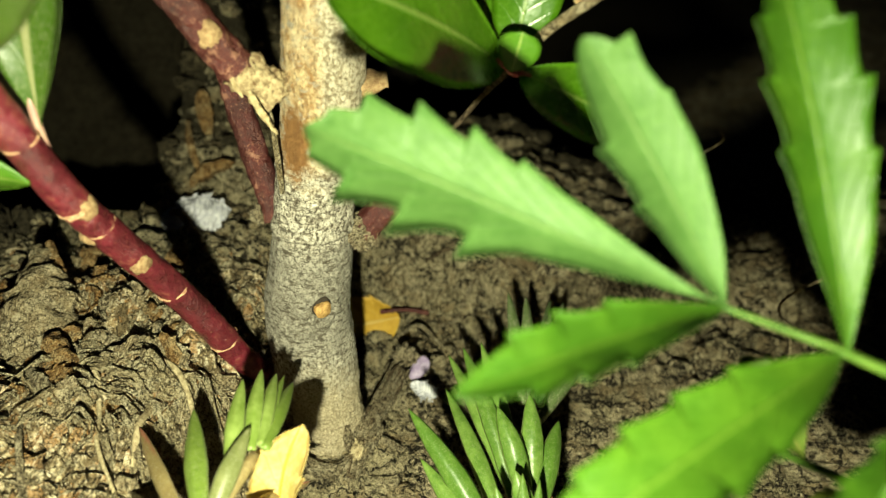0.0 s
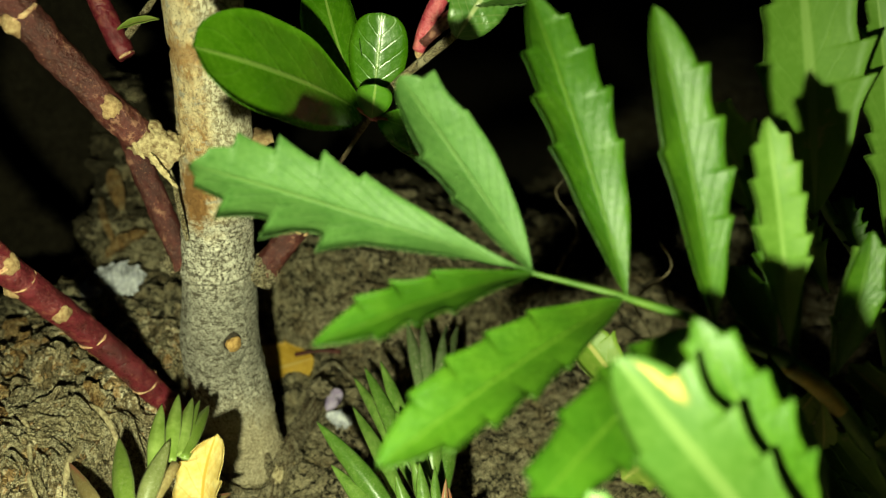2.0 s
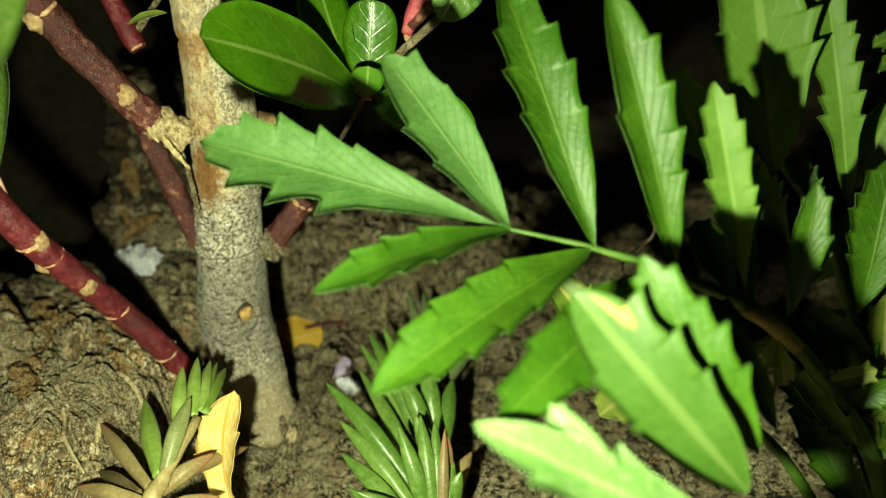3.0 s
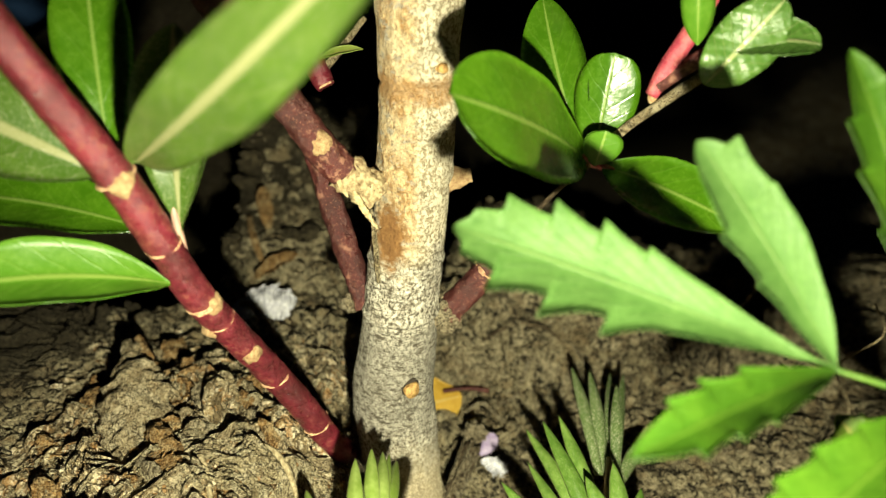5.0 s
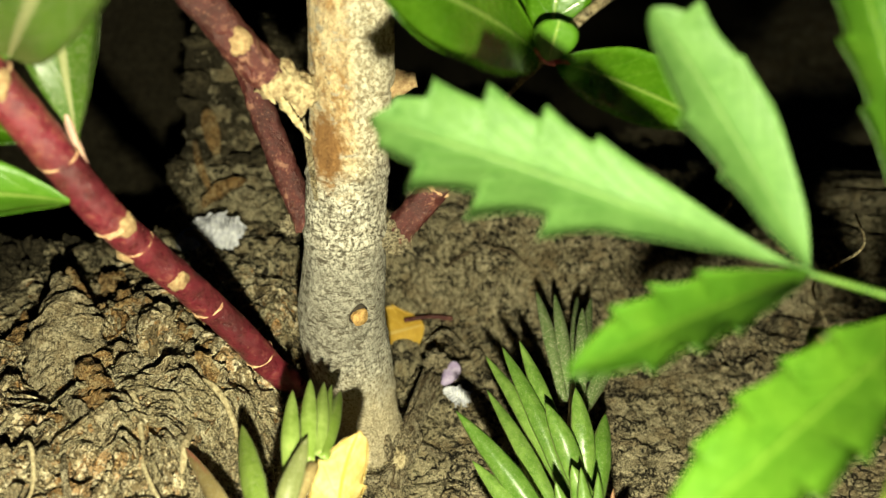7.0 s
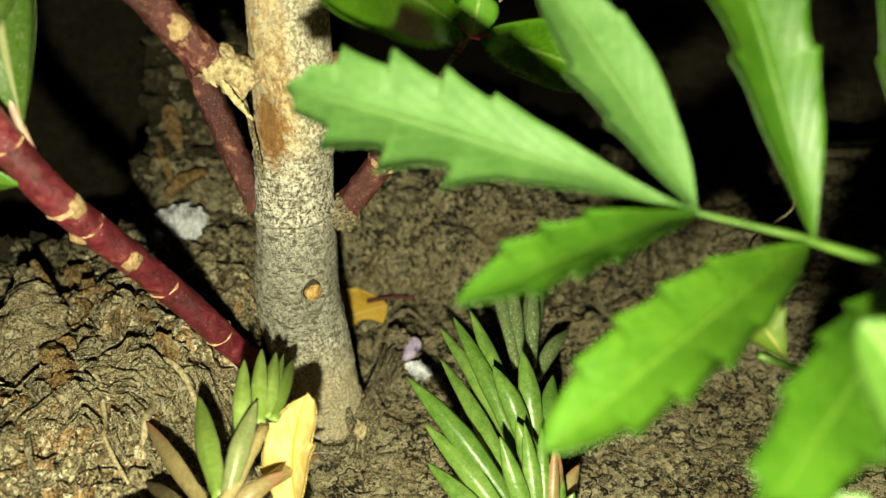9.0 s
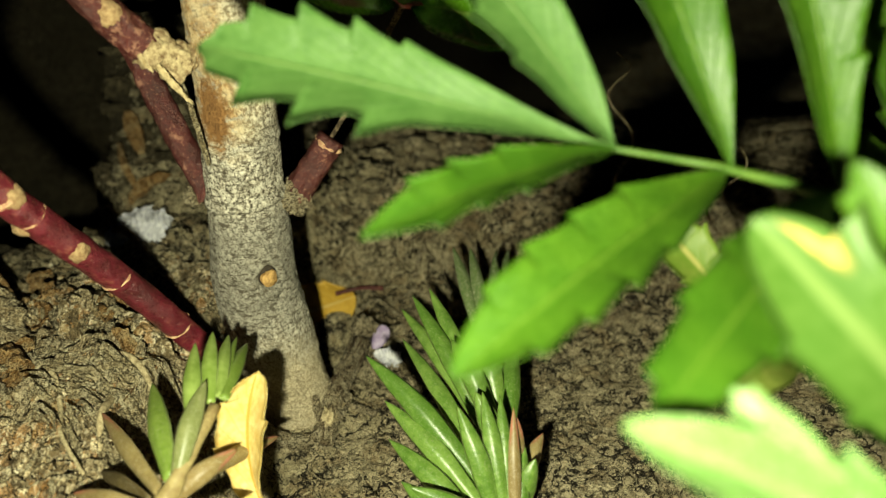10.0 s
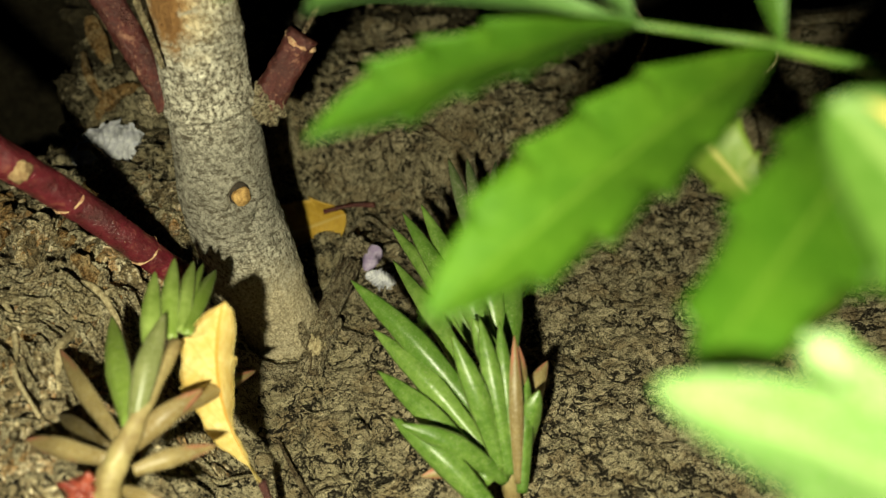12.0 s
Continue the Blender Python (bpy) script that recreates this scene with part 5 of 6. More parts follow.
    part("leaf", spindle(b, t, r * (1.0 if i < 10 else 1.2), (0, 0, 0.0026), seed=40 + i), SEDUM_DUSTY if i < 6 else m, S2)

# ---- fallen leaves, petals and twigs ----
def fallen(name, label, category, at):
    return thing(name, at, label, category)


Y1 = fallen("fallen_leaf", "fallen yellow leaf lying on the soil behind the trunk", "leaf", (-0.018, 0.232, 0.003))
part("blade", blade((-0.0078, 0.2335, 0.0085), (-0.0345, 0.2225, 0.0085), 0.0122, (0.0, -0.62, 0.78), (0.6, 0.4), teeth_up=[(0.35, 0.0012), (0.6, 0.001)], teeth_dn=[(0.3, 0.0016), (0.5, 0.001), (0.72, 0.0016)], fold=-0.12, sag=-0.03, wave=0.03, seed=31, nv=13), YELLOW, Y1)
part("stalk", tube([(-0.0150, 0.2325, 0.0110), (-0.0050, 0.2355, 0.0105), (0.0030, 0.2370, 0.0085)], [0.0009, 0.0008, 0.0011], 8, 14, 0.15, 2), RED_OLD, Y1, "pinkish dry stalk")
Y2 = fallen("fallen_leaf", "pale yellow curled leaf leaning on the sedum", "leaf", (-0.0215, 0.1070, 0.0150))
part("blade", blade((-0.0221, 0.1080, 0.0190), (-0.0208, 0.1175, 0.0612), 0.0054, (-0.35, -0.88, 0.25), (1.15, 0.42), teeth_up=[(0.62, 0.0008), (0.86, 0.0016)], teeth_dn=[(0.78, 0.0010)],
                    fold=0.75, sag=0.03, wave=0.03, crimp=0.003, side_bend=0.10, twist=0.35, seed=32, nu=70, nv=17), YELLOW_PALE, Y2)
part("stalk", tube([(-0.0221, 0.1080, 0.0195), (-0.0212, 0.1050, 0.0130), (-0.0210, 0.1030, 0.0060)], [0.0010, 0.0008, 0.0007], 8, 8, 0.1), RED_OLD, Y2)

P1 = fallen("white_petal", "crumpled white petal on the litter", "petal", (-0.084, 0.248, 0.035))
part("blade", blade((-0.0940, 0.2490, 0.0440), (-0.0742, 0.2450, 0.0415), 0.0062, (0.15, -0.8, 0.55), (0.45, 0.35), teeth_up=[(0.22, 0.0020), (0.5, 0.0026), (0.8, 0.0014)], teeth_dn=[(0.35, 0.0016), (0.7, 0.0024)], fold=-0.7, sag=0.10, wave=0.16, crimp=0.045, seed=33, nu=60, nv=15), PETAL, P1)
part("blade", blade((-0.0900, 0.2480, 0.0420), (-0.0985, 0.2440, 0.0375), 0.0050, (-0.2, -0.7, 0.7), (0.5, 0.35), fold=-0.3, sag=0.1, wave=0.04, crimp=0.01, seed=34, nv=13), PETAL, P1)
W1 = fallen("dry_twig", "short bent brown twig beside the white petal", "twig", (-0.086, 0.245, 0.034))
part("twig", tube([(-0.0955, 0.2478, 0.0410), (-0.0900, 0.2440, 0.0420), (-0.0800, 0.2310, 0.0385), (-0.0699, 0.2148, 0.0355)], [0.0013, 0.0014, 0.0012, 0.0009], 10, 22, 0.25, 5), RUST, W1)
P2 = fallen("white_petal", "small crumpled white and violet petal by the sedum", "petal", (0.003, 0.200, 0.003))
part("blade", blade((-0.0012, 0.2000, 0.0045), (0.0080, 0.1975, 0.0000), 0.0028, (0.1, -0.7, 0.7), (0.5, 0.4), teeth_up=[(0.4, 0.0012), (0.8, 0.0014)], teeth_dn=[(0.55, 0.0014)], fold=0.5, sag=0.15, wave=0.12, crimp=0.05, seed=35, nu=50, nv=13), PETAL, P2)
part("blade", blade((-0.0015, 0.2030, 0.0040), (0.0035, 0.2080, 0.0100), 0.0028, (0.2, -0.8, 0.5), (0.6, 0.4), fold=0.5, sag=0.1, crimp=0.01, seed=36), PETAL_VIOLET, P2, "violet rolled rim")


def rest(x, y, lift=0.0):
    return (x, y, ground_z(x, y) + lift)


R1 = fallen("dead_root", "weathered brown root end beside the trunk foot", "root", rest(-0.009, 0.192))
RUN = [vec3(rest(-0.0165, 0.1570, 0.002)), vec3(rest(-0.0140, 0.1690, 0.0060)), vec3(rest(-0.0092, 0.1860, 0.0080)), vec3(rest(-0.0048, 0.2000, 0.0105))]
part("root", tube(RUN, [0.0018, 0.0026, 0.0028, 0.0030], 24, 70, 0.4, 6, 0.8), TWIG, R1)
for q in range(13):
    a = 2 * math.pi * q / 13
    off = vec3((math.cos(a), 0.0, math.sin(a)))
    rr = 0.0024 + 0.0006 * math.sin(q * 2.7)
    pts = [p + off * rr * (0.75 + 0.12 * i + 0.1 * math.sin(q * 3.1 + i * 1.7)) + vec3((0, 0.0016 * math.sin(q * 5.3) * (i == 3), 0)) for i, p in enumerate(RUN)]
    part("root_fibre", tube(pts, [0.0004, 0.0007, 0.0008, 0.0005], 8, 40, 0.5, 30 + q), WEATHERED, R1)
part("root_end", blob(rest(-0.0040, 0.2050, 0.0105), 0.0042, 12, (1, 0.8, 0.9), 0.5, 2.2, 4), WEATHERED, R1)
R2 = fallen("dead_root", "pale splintered root at the trunk foot", "root", rest(-0.0135, 0.160))
part("root", tube([rest(-0.0400, 0.1600, 0.0005), rest(-0.0260, 0.1570, 0.002), rest(-0.0150, 0.1630, 0.003), rest(-0.0090, 0.1760, 0.003)], [0.0010, 0.0020, 0.0023, 0.0014], 20, 70, 0.55, 8), WEATHERED, R2)
part("splinter", blob(rest(-0.0148, 0.1630, 0.0062), 0.0026, 14, (0.7, 1.4, 0.8), 0.6, 3.0, 4), STRAND, R2, "bright torn wood")
for q in range(7):
    ang = 0.9 + 0.35 * math.sin(q * 2.1)
    x0, y0 = -0.0150 + 0.0012 * math.cos(q * 1.9), 0.1640 + 0.0025 * math.sin(q * 1.3)
    run = 0.0050 + 0.0025 * math.sin(q * 3.7)
    part("splinter", tube([rest(x0, y0, 0.001), rest(x0 + 0.5 * run * math.cos(ang), y0 + 0.5 * run * math.sin(ang), 0.0035 + 0.0004 * q), rest(x0 + run * math.cos(ang), y0 + run * math.sin(ang), 0.0045 + 0.0007 * q)],
                          [0.0005, 0.0009, 0.0002], 8, 14, 0.5, 9 + q), STRAND, R2, "bright torn wood")

# ---- dead root crown and litter on the bank ----
CROWN_THING = thing("root_clump", (-0.092, 0.165, 0.03), "flaky dead root crown, tan and rust brown, on the bank", "root")


def crown_height(x, y):
    """Height of the flaky crown over the bank; sinks under the soil towards its rim."""
    wx, wy = 0.012 * fbm(x * 42, y * 42, 101, 3), 0.012 * fbm(x * 42, y * 42, 111, 3)
    r = np.hypot((x + 0.088 + wx * 1.5) / 0.050, (y - 0.160 + wy * 1.5) / 0.062)
    dome = 0.0075 * (1 - smooth(r, 0.35, 1.05)) - 0.004 * smooth(r, 0.75, 1.1)
    u, v = x + wx, y + wy
    swirl = np.arctan2(v - 0.172, u + 0.095)
    rr = np.hypot(v - 0.172, u + 0.095)
    strands = fbm(swirl * 7.5 + rr * 60, rr * 55, 121, 5, 0.62)
    fine = fbm(swirl * 26 + rr * 140, rr * 60, 151, 4, 0.6)
    flakes = terraces(fbm(u * 72, v * 72, 131, 5, 0.6), (-0.16, -0.08, -0.01, 0.06, 0.13), 0.008)
    rips = seams(fbm(u * 80 + 2, v * 105, 161, 4, 0.6), 0.020) + 0.8 * seams(strands, 0.012) + 0.6 * seams(fine, 0.03)
    caves = smooth(fbm(u * 55 + 8, v * 66, 171, 4, 0.6), 0.09, 0.13)
    return (dome - 0.010 * caves + 0.0014 * flakes - 0.002 + 0.0058 * strands + 0.0024 * fine - 0.0052 * np.minimum(rips, 1.2)
            + 0.0014 * fbm(x * 330, y * 330, 141, 4, 0.68))


CX, CY = np.arange(-0.150, -0.030, 0.00052), np.arange(0.085, 0.235, 0.00052)
CROWN_X, CROWN_Y = np.meshgrid(CX, CY, indexing="ij")
CROWN_GRID = lie(CROWN_X, CROWN_Y) + crown_height(CROWN_X, CROWN_Y)


def build_crown():
    n, m = len(CX), len(CY)
    v = np.stack([CROWN_X, CROWN_Y, CROWN_GRID], -1).reshape(-1, 3)
    over = (CROWN_GRID - height(CROWN_X, CROWN_Y)).ravel()
    i, j = np.meshgrid(np.arange(n - 1), np.arange(m - 1), indexing="ij")
    a = (i * m + j).ravel()
    keep = np.maximum.reduce([over[a + k] for k in (0, 1, m, m + 1)]) > -0.0015
    f = np.stack([a, a + m, a + m + 1, a + 1], 1)[keep]
    part("crown", (v, f.tolist(), None), CROWN, CROWN_THING)


build_crown()


def on_crown(x, y):
    z = ground_z(x, y)
    if CX[0] < x < CX[-1] and CY[0] < y < CY[-1]:
        z = max(z, look_up(CROWN_GRID, CX, CY, x, y))
    return z


def ridge(pts, radii, mat, label, seed):
    p = [(x, y, on_crown(x, y) + dz) for x, y, dz in pts]
    part("root_stub", tube(p, radii, 22, 46, 0.42, seed, 0.7), mat, CROWN_THING, label)


ridge([(-0.1215, 0.2020, 0.016), (-0.1165, 0.1915, 0.012), (-0.1120, 0.1790, 0.007), (-0.1060, 0.1620, 0.000)], [0.0016, 0.0056, 0.0105, 0.0100], PALEWOOD, "pale pointed stub", 3)
ridge([(-0.104, 0.170, 0.001), (-0.096, 0.158, 0.002), (-0.090, 0.152, 0.002)], [0.0030, 0.0048, 0.0040], RUST, "rusty brown knob", 5)
ridge([(-0.080, 0.190, 0.0), (-0.086, 0.178, 0.002), (-0.084, 0.168, 0.0)], [0.003, 0.005, 0.003], CROWN, "grey split stub", 8)
ridge([(-0.072, 0.178, 0.0), (-0.062, 0.166, 0.0015), (-0.052, 0.158, 0.0)], [0.003, 0.0042, 0.0025], CROWN, "split stub", 11)


ridge([(-0.1185, 0.2030, 0.0165), (-0.1120, 0.1930, 0.0125), (-0.1065, 0.1830, 0.006)], [0.0012, 0.0028, 0.0020], RUST, "rusty split tip", 14)
ridge([(-0.100, 0.150, 0.002), (-0.094, 0.144, 0.003), (-0.089, 0.1395, 0.001)], [0.0014, 0.0026, 0.0016], WEATHERED, "pale broken plate", 16)
ridge([(-0.090, 0.196, 0.002), (-0.079, 0.186, 0.003), (-0.070, 0.172, 0.001)], [0.0014, 0.0028, 0.0018], PALEWOOD, "long pale plate", 18)


def joined(name, geos, mat, label, category, kind="stuff"):
    verts, faces, o = [], [], 0
    for v, f, _ in geos:
        verts.append(np.asarray(v))
        faces += [tuple(i + o for i in q) for q in f]
        o += len(v)
    verts = np.concatenate(verts)
    at = verts.mean(0)
    ob = new(name, mesh_of(name, verts - at, faces, mat))
    ob.location = Vector(at)
    return tagged(ob, label, category, kind=kind)


def scatter_fibres():
    rnd = random.Random(5)
    geos = []
    for k in range(620):
        x, y = rnd.uniform(-0.135, -0.042), rnd.uniform(0.10, 0.225)
        ang = math.atan2(y - 0.172, x + 0.095) + math.pi / 2 + rnd.uniform(-0.7, 0.7)
        if rnd.random() < 0.4:
            ang += math.pi / 2
        step, pts = rnd.uniform(0.0025, 0.006), []
        curl = rnd.uniform(-0.6, 0.6)
        r = 0.00016 + 0.0007 * rnd.random() ** 2
        for q in range(5):
            pts.append((x, y, on_crown(x, y) + r * rnd.uniform(0.2, 2.2)))
            x, y = x + step * math.cos(ang), y + step * math.sin(ang)
            ang += curl
        geos.append(tube(pts, [r * 0.5, r, r * 0.9, r * 0.4], 6, 14, 0.25, k, rnd.uniform(0.5, 1)))
    # hair roots on the open soil
    for k in range(170):
        x, y = rnd.uniform(-0.02, 0.10), rnd.uniform(0.12, 0.31)
        ang, curl, step = rnd.uniform(0, 6.28), rnd.uniform(-0.6, 0.6), rnd.uniform(0.0015, 0.0045)
        r = 0.00012 + 0.00025 * rnd.random() ** 2
        pts = []
        for q in range(6):
            pts.append((x, y, ground_z(x, y) + 0.0003 + r * rnd.uniform(0.2, 2.0)))
            x, y = x + step * math.cos(ang), y + step * math.sin(ang)
            ang += curl + rnd.uniform(-0.3, 0.3)
        geos.append(tube(pts, [r * 0.6, r, r, r * 0.5], 5, 16, 0.2, k))
    # chopped straw in the crumbly mound behind the trunk
    for k in range(260):
        x, y = rnd.uniform(-0.06, 0.06), rnd.uniform(0.236, 0.30)
        ang, step = rnd.uniform(0, 6.28), rnd.uniform(0.0008, 0.0024)
        r = 0.00015 + 0.0004 * rnd.random() ** 2
        pts = []
        for q in range(4):
            pts.append((x, y, ground_z(x, y) + r * rnd.uniform(0.8, 3.0)))
            x, y = x + step * math.cos(ang), y + 0.5 * step * math.sin(ang)
            ang += rnd.uniform(-0.4, 0.4)
        geos.append(tube(pts, [r * 0.6, r, r, r * 0.5], 5, 8, 0.2, k))
    # long strands curving over the foot of the bank
    for k in range(190):
        cx, cy = -0.0787 + rnd.uniform(-0.006, 0.006), 0.1250 + rnd.uniform(-0.006, 0.006)
        rad, a0, sweep = rnd.uniform(0.008, 0.036), rnd.uniform(-0.5, 1.7), rnd.uniform(0.5, 1.4)
        r = 0.0003 + 0.0008 * rnd.random() ** 2
        pts = []
        for q in range(7):
            a1 = a0 + sweep * q / 6
            x, y = cx + rad * math.cos(a1) * (1 + 0.1 * rnd.random()), cy + rad * math.sin(a1) * (1 + 0.1 * rnd.random())
            pts.append((x, y, on_crown(x, y) + 0.0006 + r * rnd.uniform(0.6, 2.4)))
        geos.append(tube(pts, [r * 0.5, r, r * 0.9, r * 0.4], 6, 26, 0.3, k, rnd.uniform(0.4, 1)))
    joined("litter_fibres", geos, FIBRE, "dry tan root fibres strewn over the bank", "litter")


def scatter_flakes():
    rnd = random.Random(8)
    geos = []
    for k in range(420):
        x, y = rnd.uniform(-0.14, -0.040), rnd.uniform(0.095, 0.225)
        ang, length = rnd.uniform(0, 6.28), rnd.uniform(0.004, 0.013)
        z = on_crown(x, y)
        x2, y2 = x + length * math.cos(ang), y + length * math.sin(ang)
        z2 = on_crown(x2, y2)
        geos.append(blade((x, y, z + 0.0002), (x2, y2, z2 + rnd.uniform(0.0003, 0.0022)), length * rnd.uniform(0.12, 0.3), (rnd.uniform(-0.5, 0.5), rnd.uniform(-0.6, 0.2), 0.8),
                          (0.6, 0.6), fold=rnd.uniform(-0.5, 0.5), sag=rnd.uniform(-0.1, 0.1), wave=0.04, seed=k, nu=12, nv=5, thick=0.0003))
    joined("bark_flakes", geos, CROWN, "small curled bark flakes lying on the bank", "litter")


def scatter_plates():
    """Larger torn plates of bark standing off the crown."""
    rnd = random.Random(17)
    geos = {RUST: [], PALEWOOD: []}
    for k in range(130):
        x, y = rnd.gauss(-0.092, 0.020), rnd.gauss(0.165, 0.026)
        if x > -0.052 or x < -0.135 or y < 0.11 or y > 0.22:
            continue
        ang, length = rnd.uniform(-0.5, 2.6), rnd.uniform(0.006, 0.016)
        x2, y2 = x + length * math.cos(ang), y + length * math.sin(ang)
        mat = RUST if k % 5 < 2 else PALEWOOD
        geos[mat].append(blade((x, y, on_crown(x, y) - 0.0004), (x2, y2, on_crown(x2, y2) + rnd.uniform(0.0012, 0.0045)), length * rnd.uniform(0.16, 0.36), (rnd.uniform(-0.5, 0.5), rnd.uniform(-0.9, 0.0), 0.8),
                               (0.35, 0.4), teeth_up=[(rnd.uniform(0.3, 0.9), 0.0010)], teeth_dn=[(rnd.uniform(0.3, 0.9), 0.0012)], fold=rnd.uniform(-0.6, 0.4), sag=rnd.uniform(-0.1, 0.12), wave=0.07, crimp=0.012, seed=k, nu=18, nv=7, thick=0.0007))
    joined("bark_plates", geos[RUST], RUST, "torn rusty brown bark plates on the bank", "litter")
    joined("bark_plates", geos[PALEWOOD], PALEWOOD, "torn pale tan wood plates on the bank", "litter")


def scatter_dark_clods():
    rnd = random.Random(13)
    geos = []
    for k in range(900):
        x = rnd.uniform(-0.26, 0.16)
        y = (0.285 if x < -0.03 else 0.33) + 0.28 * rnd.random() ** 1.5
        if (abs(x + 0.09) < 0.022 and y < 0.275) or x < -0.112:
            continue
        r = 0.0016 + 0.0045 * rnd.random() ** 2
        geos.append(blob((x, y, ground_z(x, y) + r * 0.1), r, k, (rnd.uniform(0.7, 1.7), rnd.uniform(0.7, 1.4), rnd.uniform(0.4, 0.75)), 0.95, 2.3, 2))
    joined("soil_clods", geos, DARK_SOIL, "dark crumbly soil clods behind the shrub", "soil")


def scatter_clods():
    rnd = random.Random(3)
    geos = []
    for k in range(1300):
        if k % 3:
            x, y = rnd.uniform(-0.03, 0.12), rnd.uniform(0.10, 0.34)
        else:
            x, y = rnd.uniform(-0.15, 0.05), rnd.uniform(0.20, 0.36)
        r = 0.0004 + 0.0022 * rnd.random() ** 4
        if y > 0.21:
            r *= 1.9
        geos.append(blob((x, y, ground_z(x, y) + r * 0.15), r, k, (rnd.uniform(0.8, 1.4), rnd.uniform(0.8, 1.3), rnd.uniform(0.5, 0.9)), 0.5, 1.4, 1 if r < 0.0014 else 2))
    for k in range(1500):
        x, y = rnd.uniform(-0.10, 0.09), rnd.uniform(0.230, 0.33)
        r = 0.0006 + 0.0036 * rnd.random() ** 4
        geos.append(blob((x, y, ground_z(x, y) + r * 0.2), r, k, (rnd.uniform(0.8, 1.6), rnd.uniform(0.7, 1.3), rnd.uniform(0.5, 0.9)), 0.9, 2.0, 1 if r < 0.0012 else 2))
    joined("soil_crumbs", geos, SOIL, "crumbs and clods of dry brown soil", "soil")


scatter_fibres()
scatter_flakes()
scatter_plates()
scatter_clods()
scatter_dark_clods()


def loose_root(pts, radii, label, mat, name="root_strand", category="root", seed=0, lift=0.0018):
    p = [(x, y, on_crown(x, y) + lift * (1 if 0 < n < len(pts) - 1 else 0.2) + dz) for n, (x, y, dz) in enumerate(pts)]
    radii = [0.7 * r for r in radii]
    at = p[len(p) // 2]
    ob = thing(name, at, label, category)
    part("strand", tube(p, radii, 10, 40, 0.2, seed), mat, ob)


loose_root([(-0.0894, 0.1461, 0), (-0.0818, 0.1488, 0.001), (-0.0763, 0.1372, 0.001), (-0.0719, 0.1258, 0.0005), (-0.0638, 0.1144, 0)], [0.0006, 0.0011, 0.0009, 0.0008, 0.0005],
           "curved pale root strand on the litter", STRAND, seed=1)
loose_root([(-0.077, 0.1527, 0), (-0.0672, 0.1458, 0.0012), (-0.0644, 0.1323, 0.001), (-0.0634, 0.1234, 0)], [0.0008, 0.0016, 0.0014, 0.0007], "thick arched grey root strand", STRAND, seed=2)
loose_root([(-0.0740, 0.1580, 0), (-0.0620, 0.1530, 0.0015), (-0.0545, 0.1420, 0.0012), (-0.0520, 0.1330, 0)], [0.0006, 0.0012, 0.0011, 0.0006], "grey split root strand arching over the bank", STRAND, seed=3)
loose_root([(-0.1060, 0.1300, 0), (-0.0985, 0.1290, 0.001), (-0.0945, 0.1200, 0.0006), (-0.0950, 0.1120, 0)], [0.0005, 0.0008, 0.0007, 0.0004], "thin looped pale root strand", STRAND, seed=4)
loose_root([(0.0050, 0.2345, 0.000), (0.0095, 0.2352, 0.000), (0.0145, 0.2375, 0.0005), (0.0200, 0.2400, 0.0005), (0.0257, 0.2425, 0.0)], [0.0008, 0.0012, 0.0010, 0.0011, 0.0005], "thin brown root lying on the soil", WEATHERED, seed=5, lift=0.0034)
loose_root([(-0.0100, 0.2250, 0.000), (-0.0007, 0.2275, 0.001), (0.0063, 0.2285, 0.0005), (0.0126, 0.2235, 0)], [0.0007, 0.0012, 0.0012, 0.0006], "bent thin root beside the yellow leaf", WEATHERED, seed=6, lift=0.0034)
loose_root([(-0.0935, 0.1344, 0.006), (-0.0885, 0.1230, 0.003), (-0.0832, 0.1105, 0.0)], [0.0003, 0.0011, 0.0014], "grey pointed dead leaf base", WEATHERED, "dead_leaf", "leaf", 7)
loose_root([(-0.0244, 0.1338, 0.003), (-0.0195, 0.1235, 0.001), (-0.0140, 0.1128, 0.0)], [0.0003, 0.0010, 0.0013], "dark pointed dead leaf on the soil", TWIG, "dead_leaf", "leaf", 8)
loose_root([(-0.0600, 0.1720, 0.004), (-0.0630, 0.1660, 0.002), (-0.0660, 0.1610, 0.0)], [0.0010, 0.0012, 0.0014], "short orange-brown stalk stub in the litter", RUST, "dry_stalk", "stalk", 9)
loose_root([(-0.1020, 0.2950, 0.004), (-0.0960, 0.2780, 0.003), (-0.0900, 0.2700, 0.0)], [0.0018, 0.0024, 0.0014], "brown dead stalk behind the red branch", RUST, "dry_stalk", "stalk", 10)

C1 = fallen("fallen_leaf", "curled brown dry leaf lying on the bank behind the petal", "leaf", rest(-0.085, 0.272))
part("blade", blade(rest(-0.0935, 0.2650, 0.002), rest(-0.0765, 0.2720, 0.006), 0.0030, (0.1, -0.7, 0.7), (0.6, 0.6), fold=0.9, sag=0.16, wave=0.08, crimp=0.01, seed=91, nu=40, nv=11), RUST, C1)
C2 = fallen("fallen_leaf", "upright brown dry leaf scrap in the soil", "leaf", rest(-0.094, 0.296))
part("blade", blade(rest(-0.0930, 0.2930, 0.000), rest(-0.0960, 0.2990, 0.016), 0.0034, (0.2, -0.9, 0.3), (0.7, 0.5), fold=0.5, sag=0.10, wave=0.1, crimp=0.015, seed=92, nu=40, nv=11), RUST, C2)
loose_root([(-0.0008, 0.2480, 0.001), (0.0080, 0.2475, 0.001), (0.0158, 0.2465, 0.001), (0.0250, 0.2470, 0.001), (0.0339, 0.2480, 0.0)], [0.0005, 0.0011, 0.0012, 0.0010, 0.0004], "dark thin root lying across the mound", TWIG, seed=12, lift=0.0040)
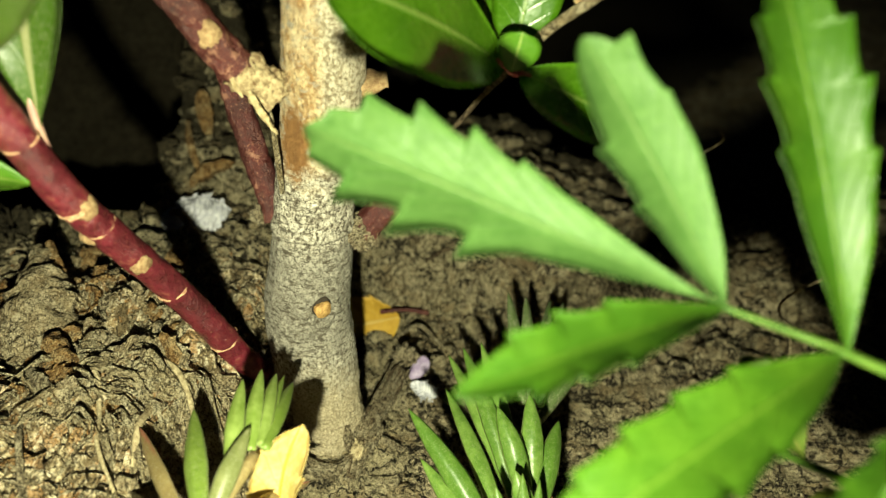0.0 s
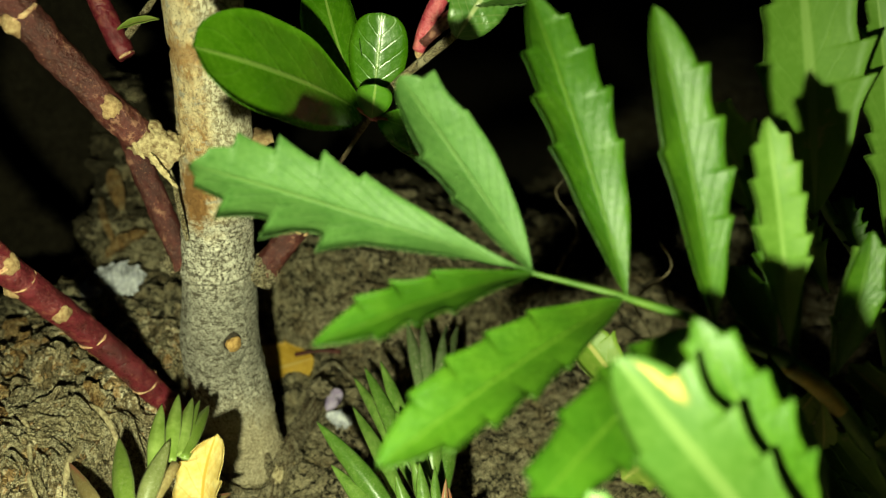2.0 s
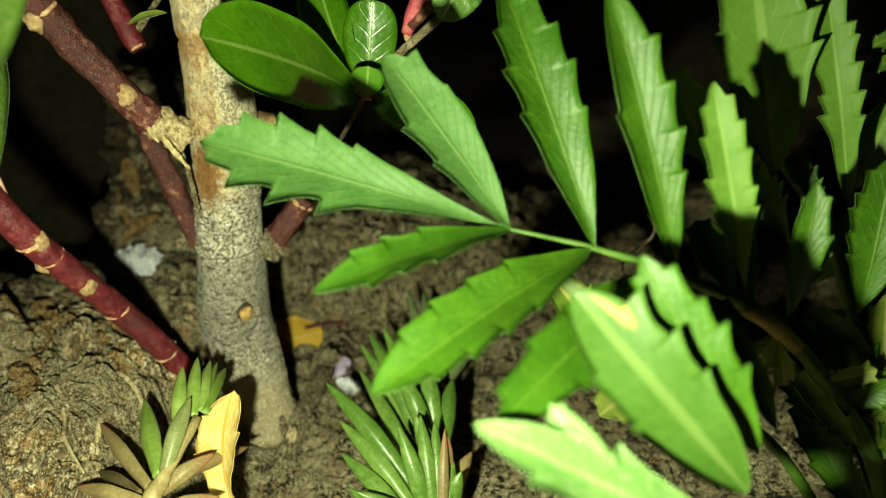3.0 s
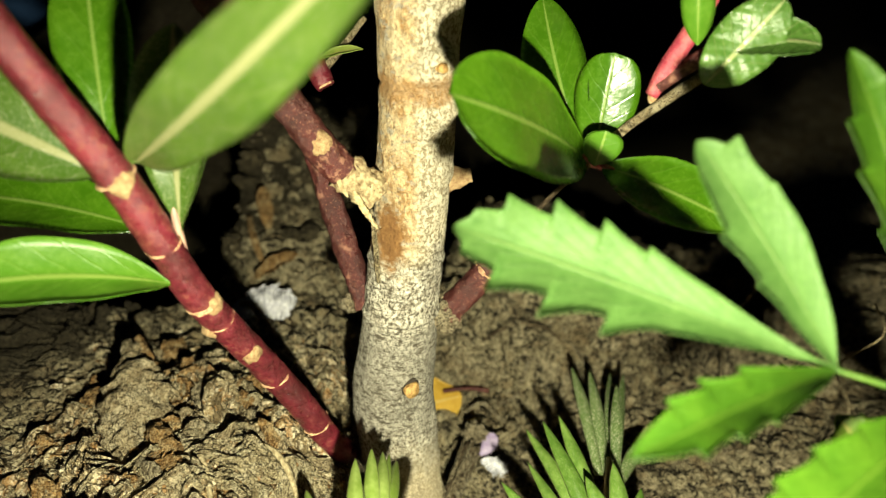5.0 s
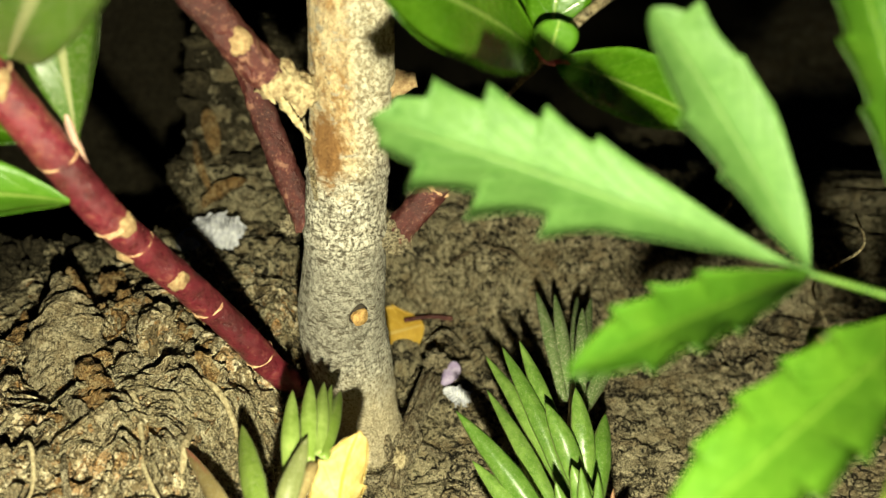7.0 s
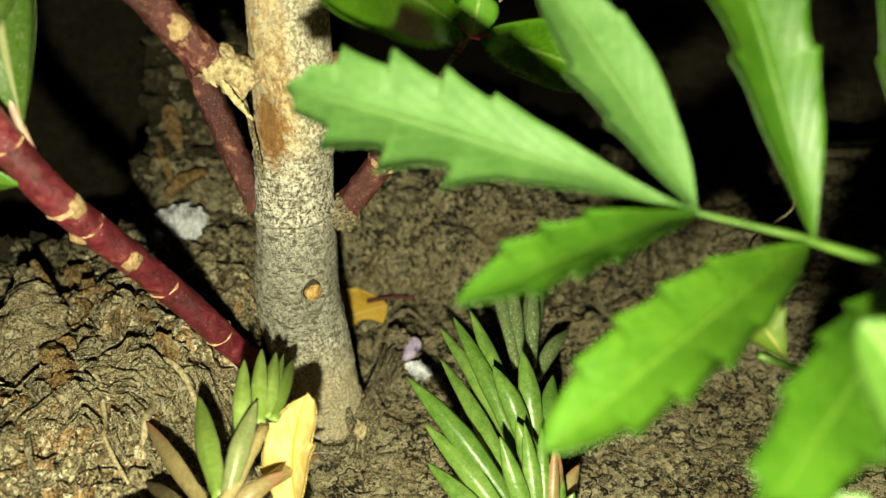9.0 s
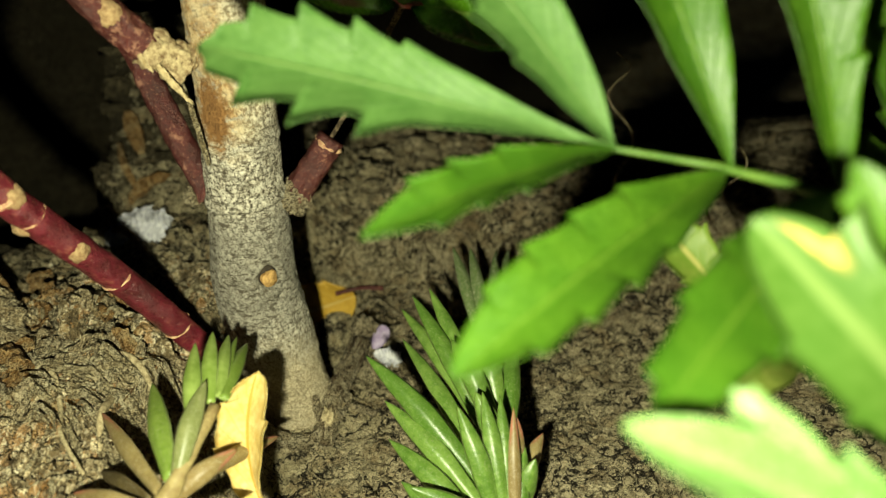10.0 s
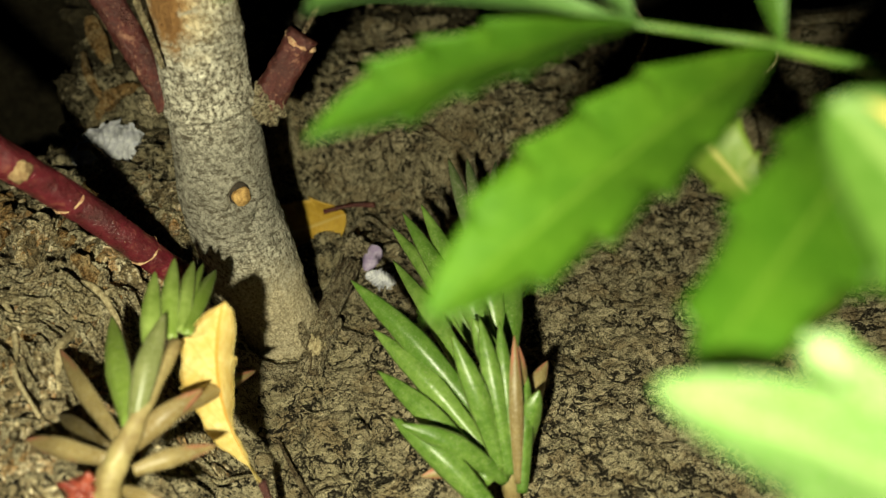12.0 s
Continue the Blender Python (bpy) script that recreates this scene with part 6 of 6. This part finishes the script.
loose_root([(0.0330, 0.2490, 0.000), (0.0375, 0.2465, 0.001), (0.0410, 0.2440, 0.001), (0.0435, 0.2400, 0)], [0.0005, 0.0010, 0.0010, 0.0004], "crooked brown root on the mound", WEATHERED, seed=13, lift=0.0040)

# yellowing old marigold leaflets low in the plant
OLD = part("leaf_rachis", tube([(0.070, 0.098, 0.080), (0.095, 0.096, 0.068), (0.122, 0.090, 0.045), (0.147, 0.082, 0.0)], [0.0007, 0.001, 0.0014, 0.002], 10, 30, 0.08, 9), MARI_STEM, MARIGOLD)
leaflet((0.0880, 0.0965, 0.0700), (0.0690, 0.0800, 0.0720), 0.0062, OLD, MARI_YELLOW, 2, 2, 0.0012, 51, facing=(-0.1, -0.6, 0.8), fold=0.3)
leaflet((0.0760, 0.0980, 0.0780), (0.0640, 0.1080, 0.0930), 0.0050, OLD, MARI_YELLOW, 2, 3, 0.0012, 52, facing=(-0.1, -0.7, 0.7), fold=0.3)

for i, (b, t, w) in enumerate([((0.144, 0.088, 0.060), (0.1300, 0.097, 0.0850), 0.0048), ((0.146, 0.090, 0.055), (0.1420, 0.093, 0.0900), 0.0052), ((0.147, 0.088, 0.045), (0.1520, 0.098, 0.0820), 0.0056),
                               ((0.146, 0.086, 0.040), (0.1340, 0.100, 0.0700), 0.0050), ((0.147, 0.086, 0.030), (0.1490, 0.105, 0.0640), 0.0052), ((0.142, 0.088, 0.050), (0.1240, 0.103, 0.0640), 0.0044),
                               ((0.148, 0.085, 0.020), (0.1340, 0.108, 0.0500), 0.0050), ((0.150, 0.090, 0.060), (0.1620, 0.100, 0.1000), 0.0056)]):
    leaflet(b, t, w, BACK, (MARI, MARI_YELLOW, MARI_LIFTED)[i % 3], 4, 4, 0.0014, 60 + i, facing=(-0.35, -0.85, 0.4), fold=0.3)
leaflet((0.1175, 0.0930, 0.0850), (0.1120, 0.0960, 0.0690), 0.0030, OLD, MARI_YELLOW, 2, 2, 0.0008, 71, facing=(-0.3, -0.9, 0.3), fold=0.5)

# pale dry tendrils under the marigold
def tendril(pts, label, seed):
    ob = thing("dry_tendril", pts[0], label, "tendril")
    part("strand", tube(pts, [0.0004, 0.0005, 0.0004, 0.0003], 6, 40, 0.3, seed), ROOT, ob)


tendril([rest(0.096, 0.235, 0.000), (0.092, 0.232, 0.040), (0.099, 0.230, 0.062), (0.090, 0.232, 0.078), (0.097, 0.230, 0.088), (0.092, 0.229, 0.094)], "thin pale curly dead tendril", 1)
tendril([rest(0.112, 0.190, 0.000), (0.117, 0.186, 0.035), (0.108, 0.184, 0.055), (0.118, 0.182, 0.068), (0.112, 0.180, 0.080)], "thin pale curly dead tendril under the marigold", 2)
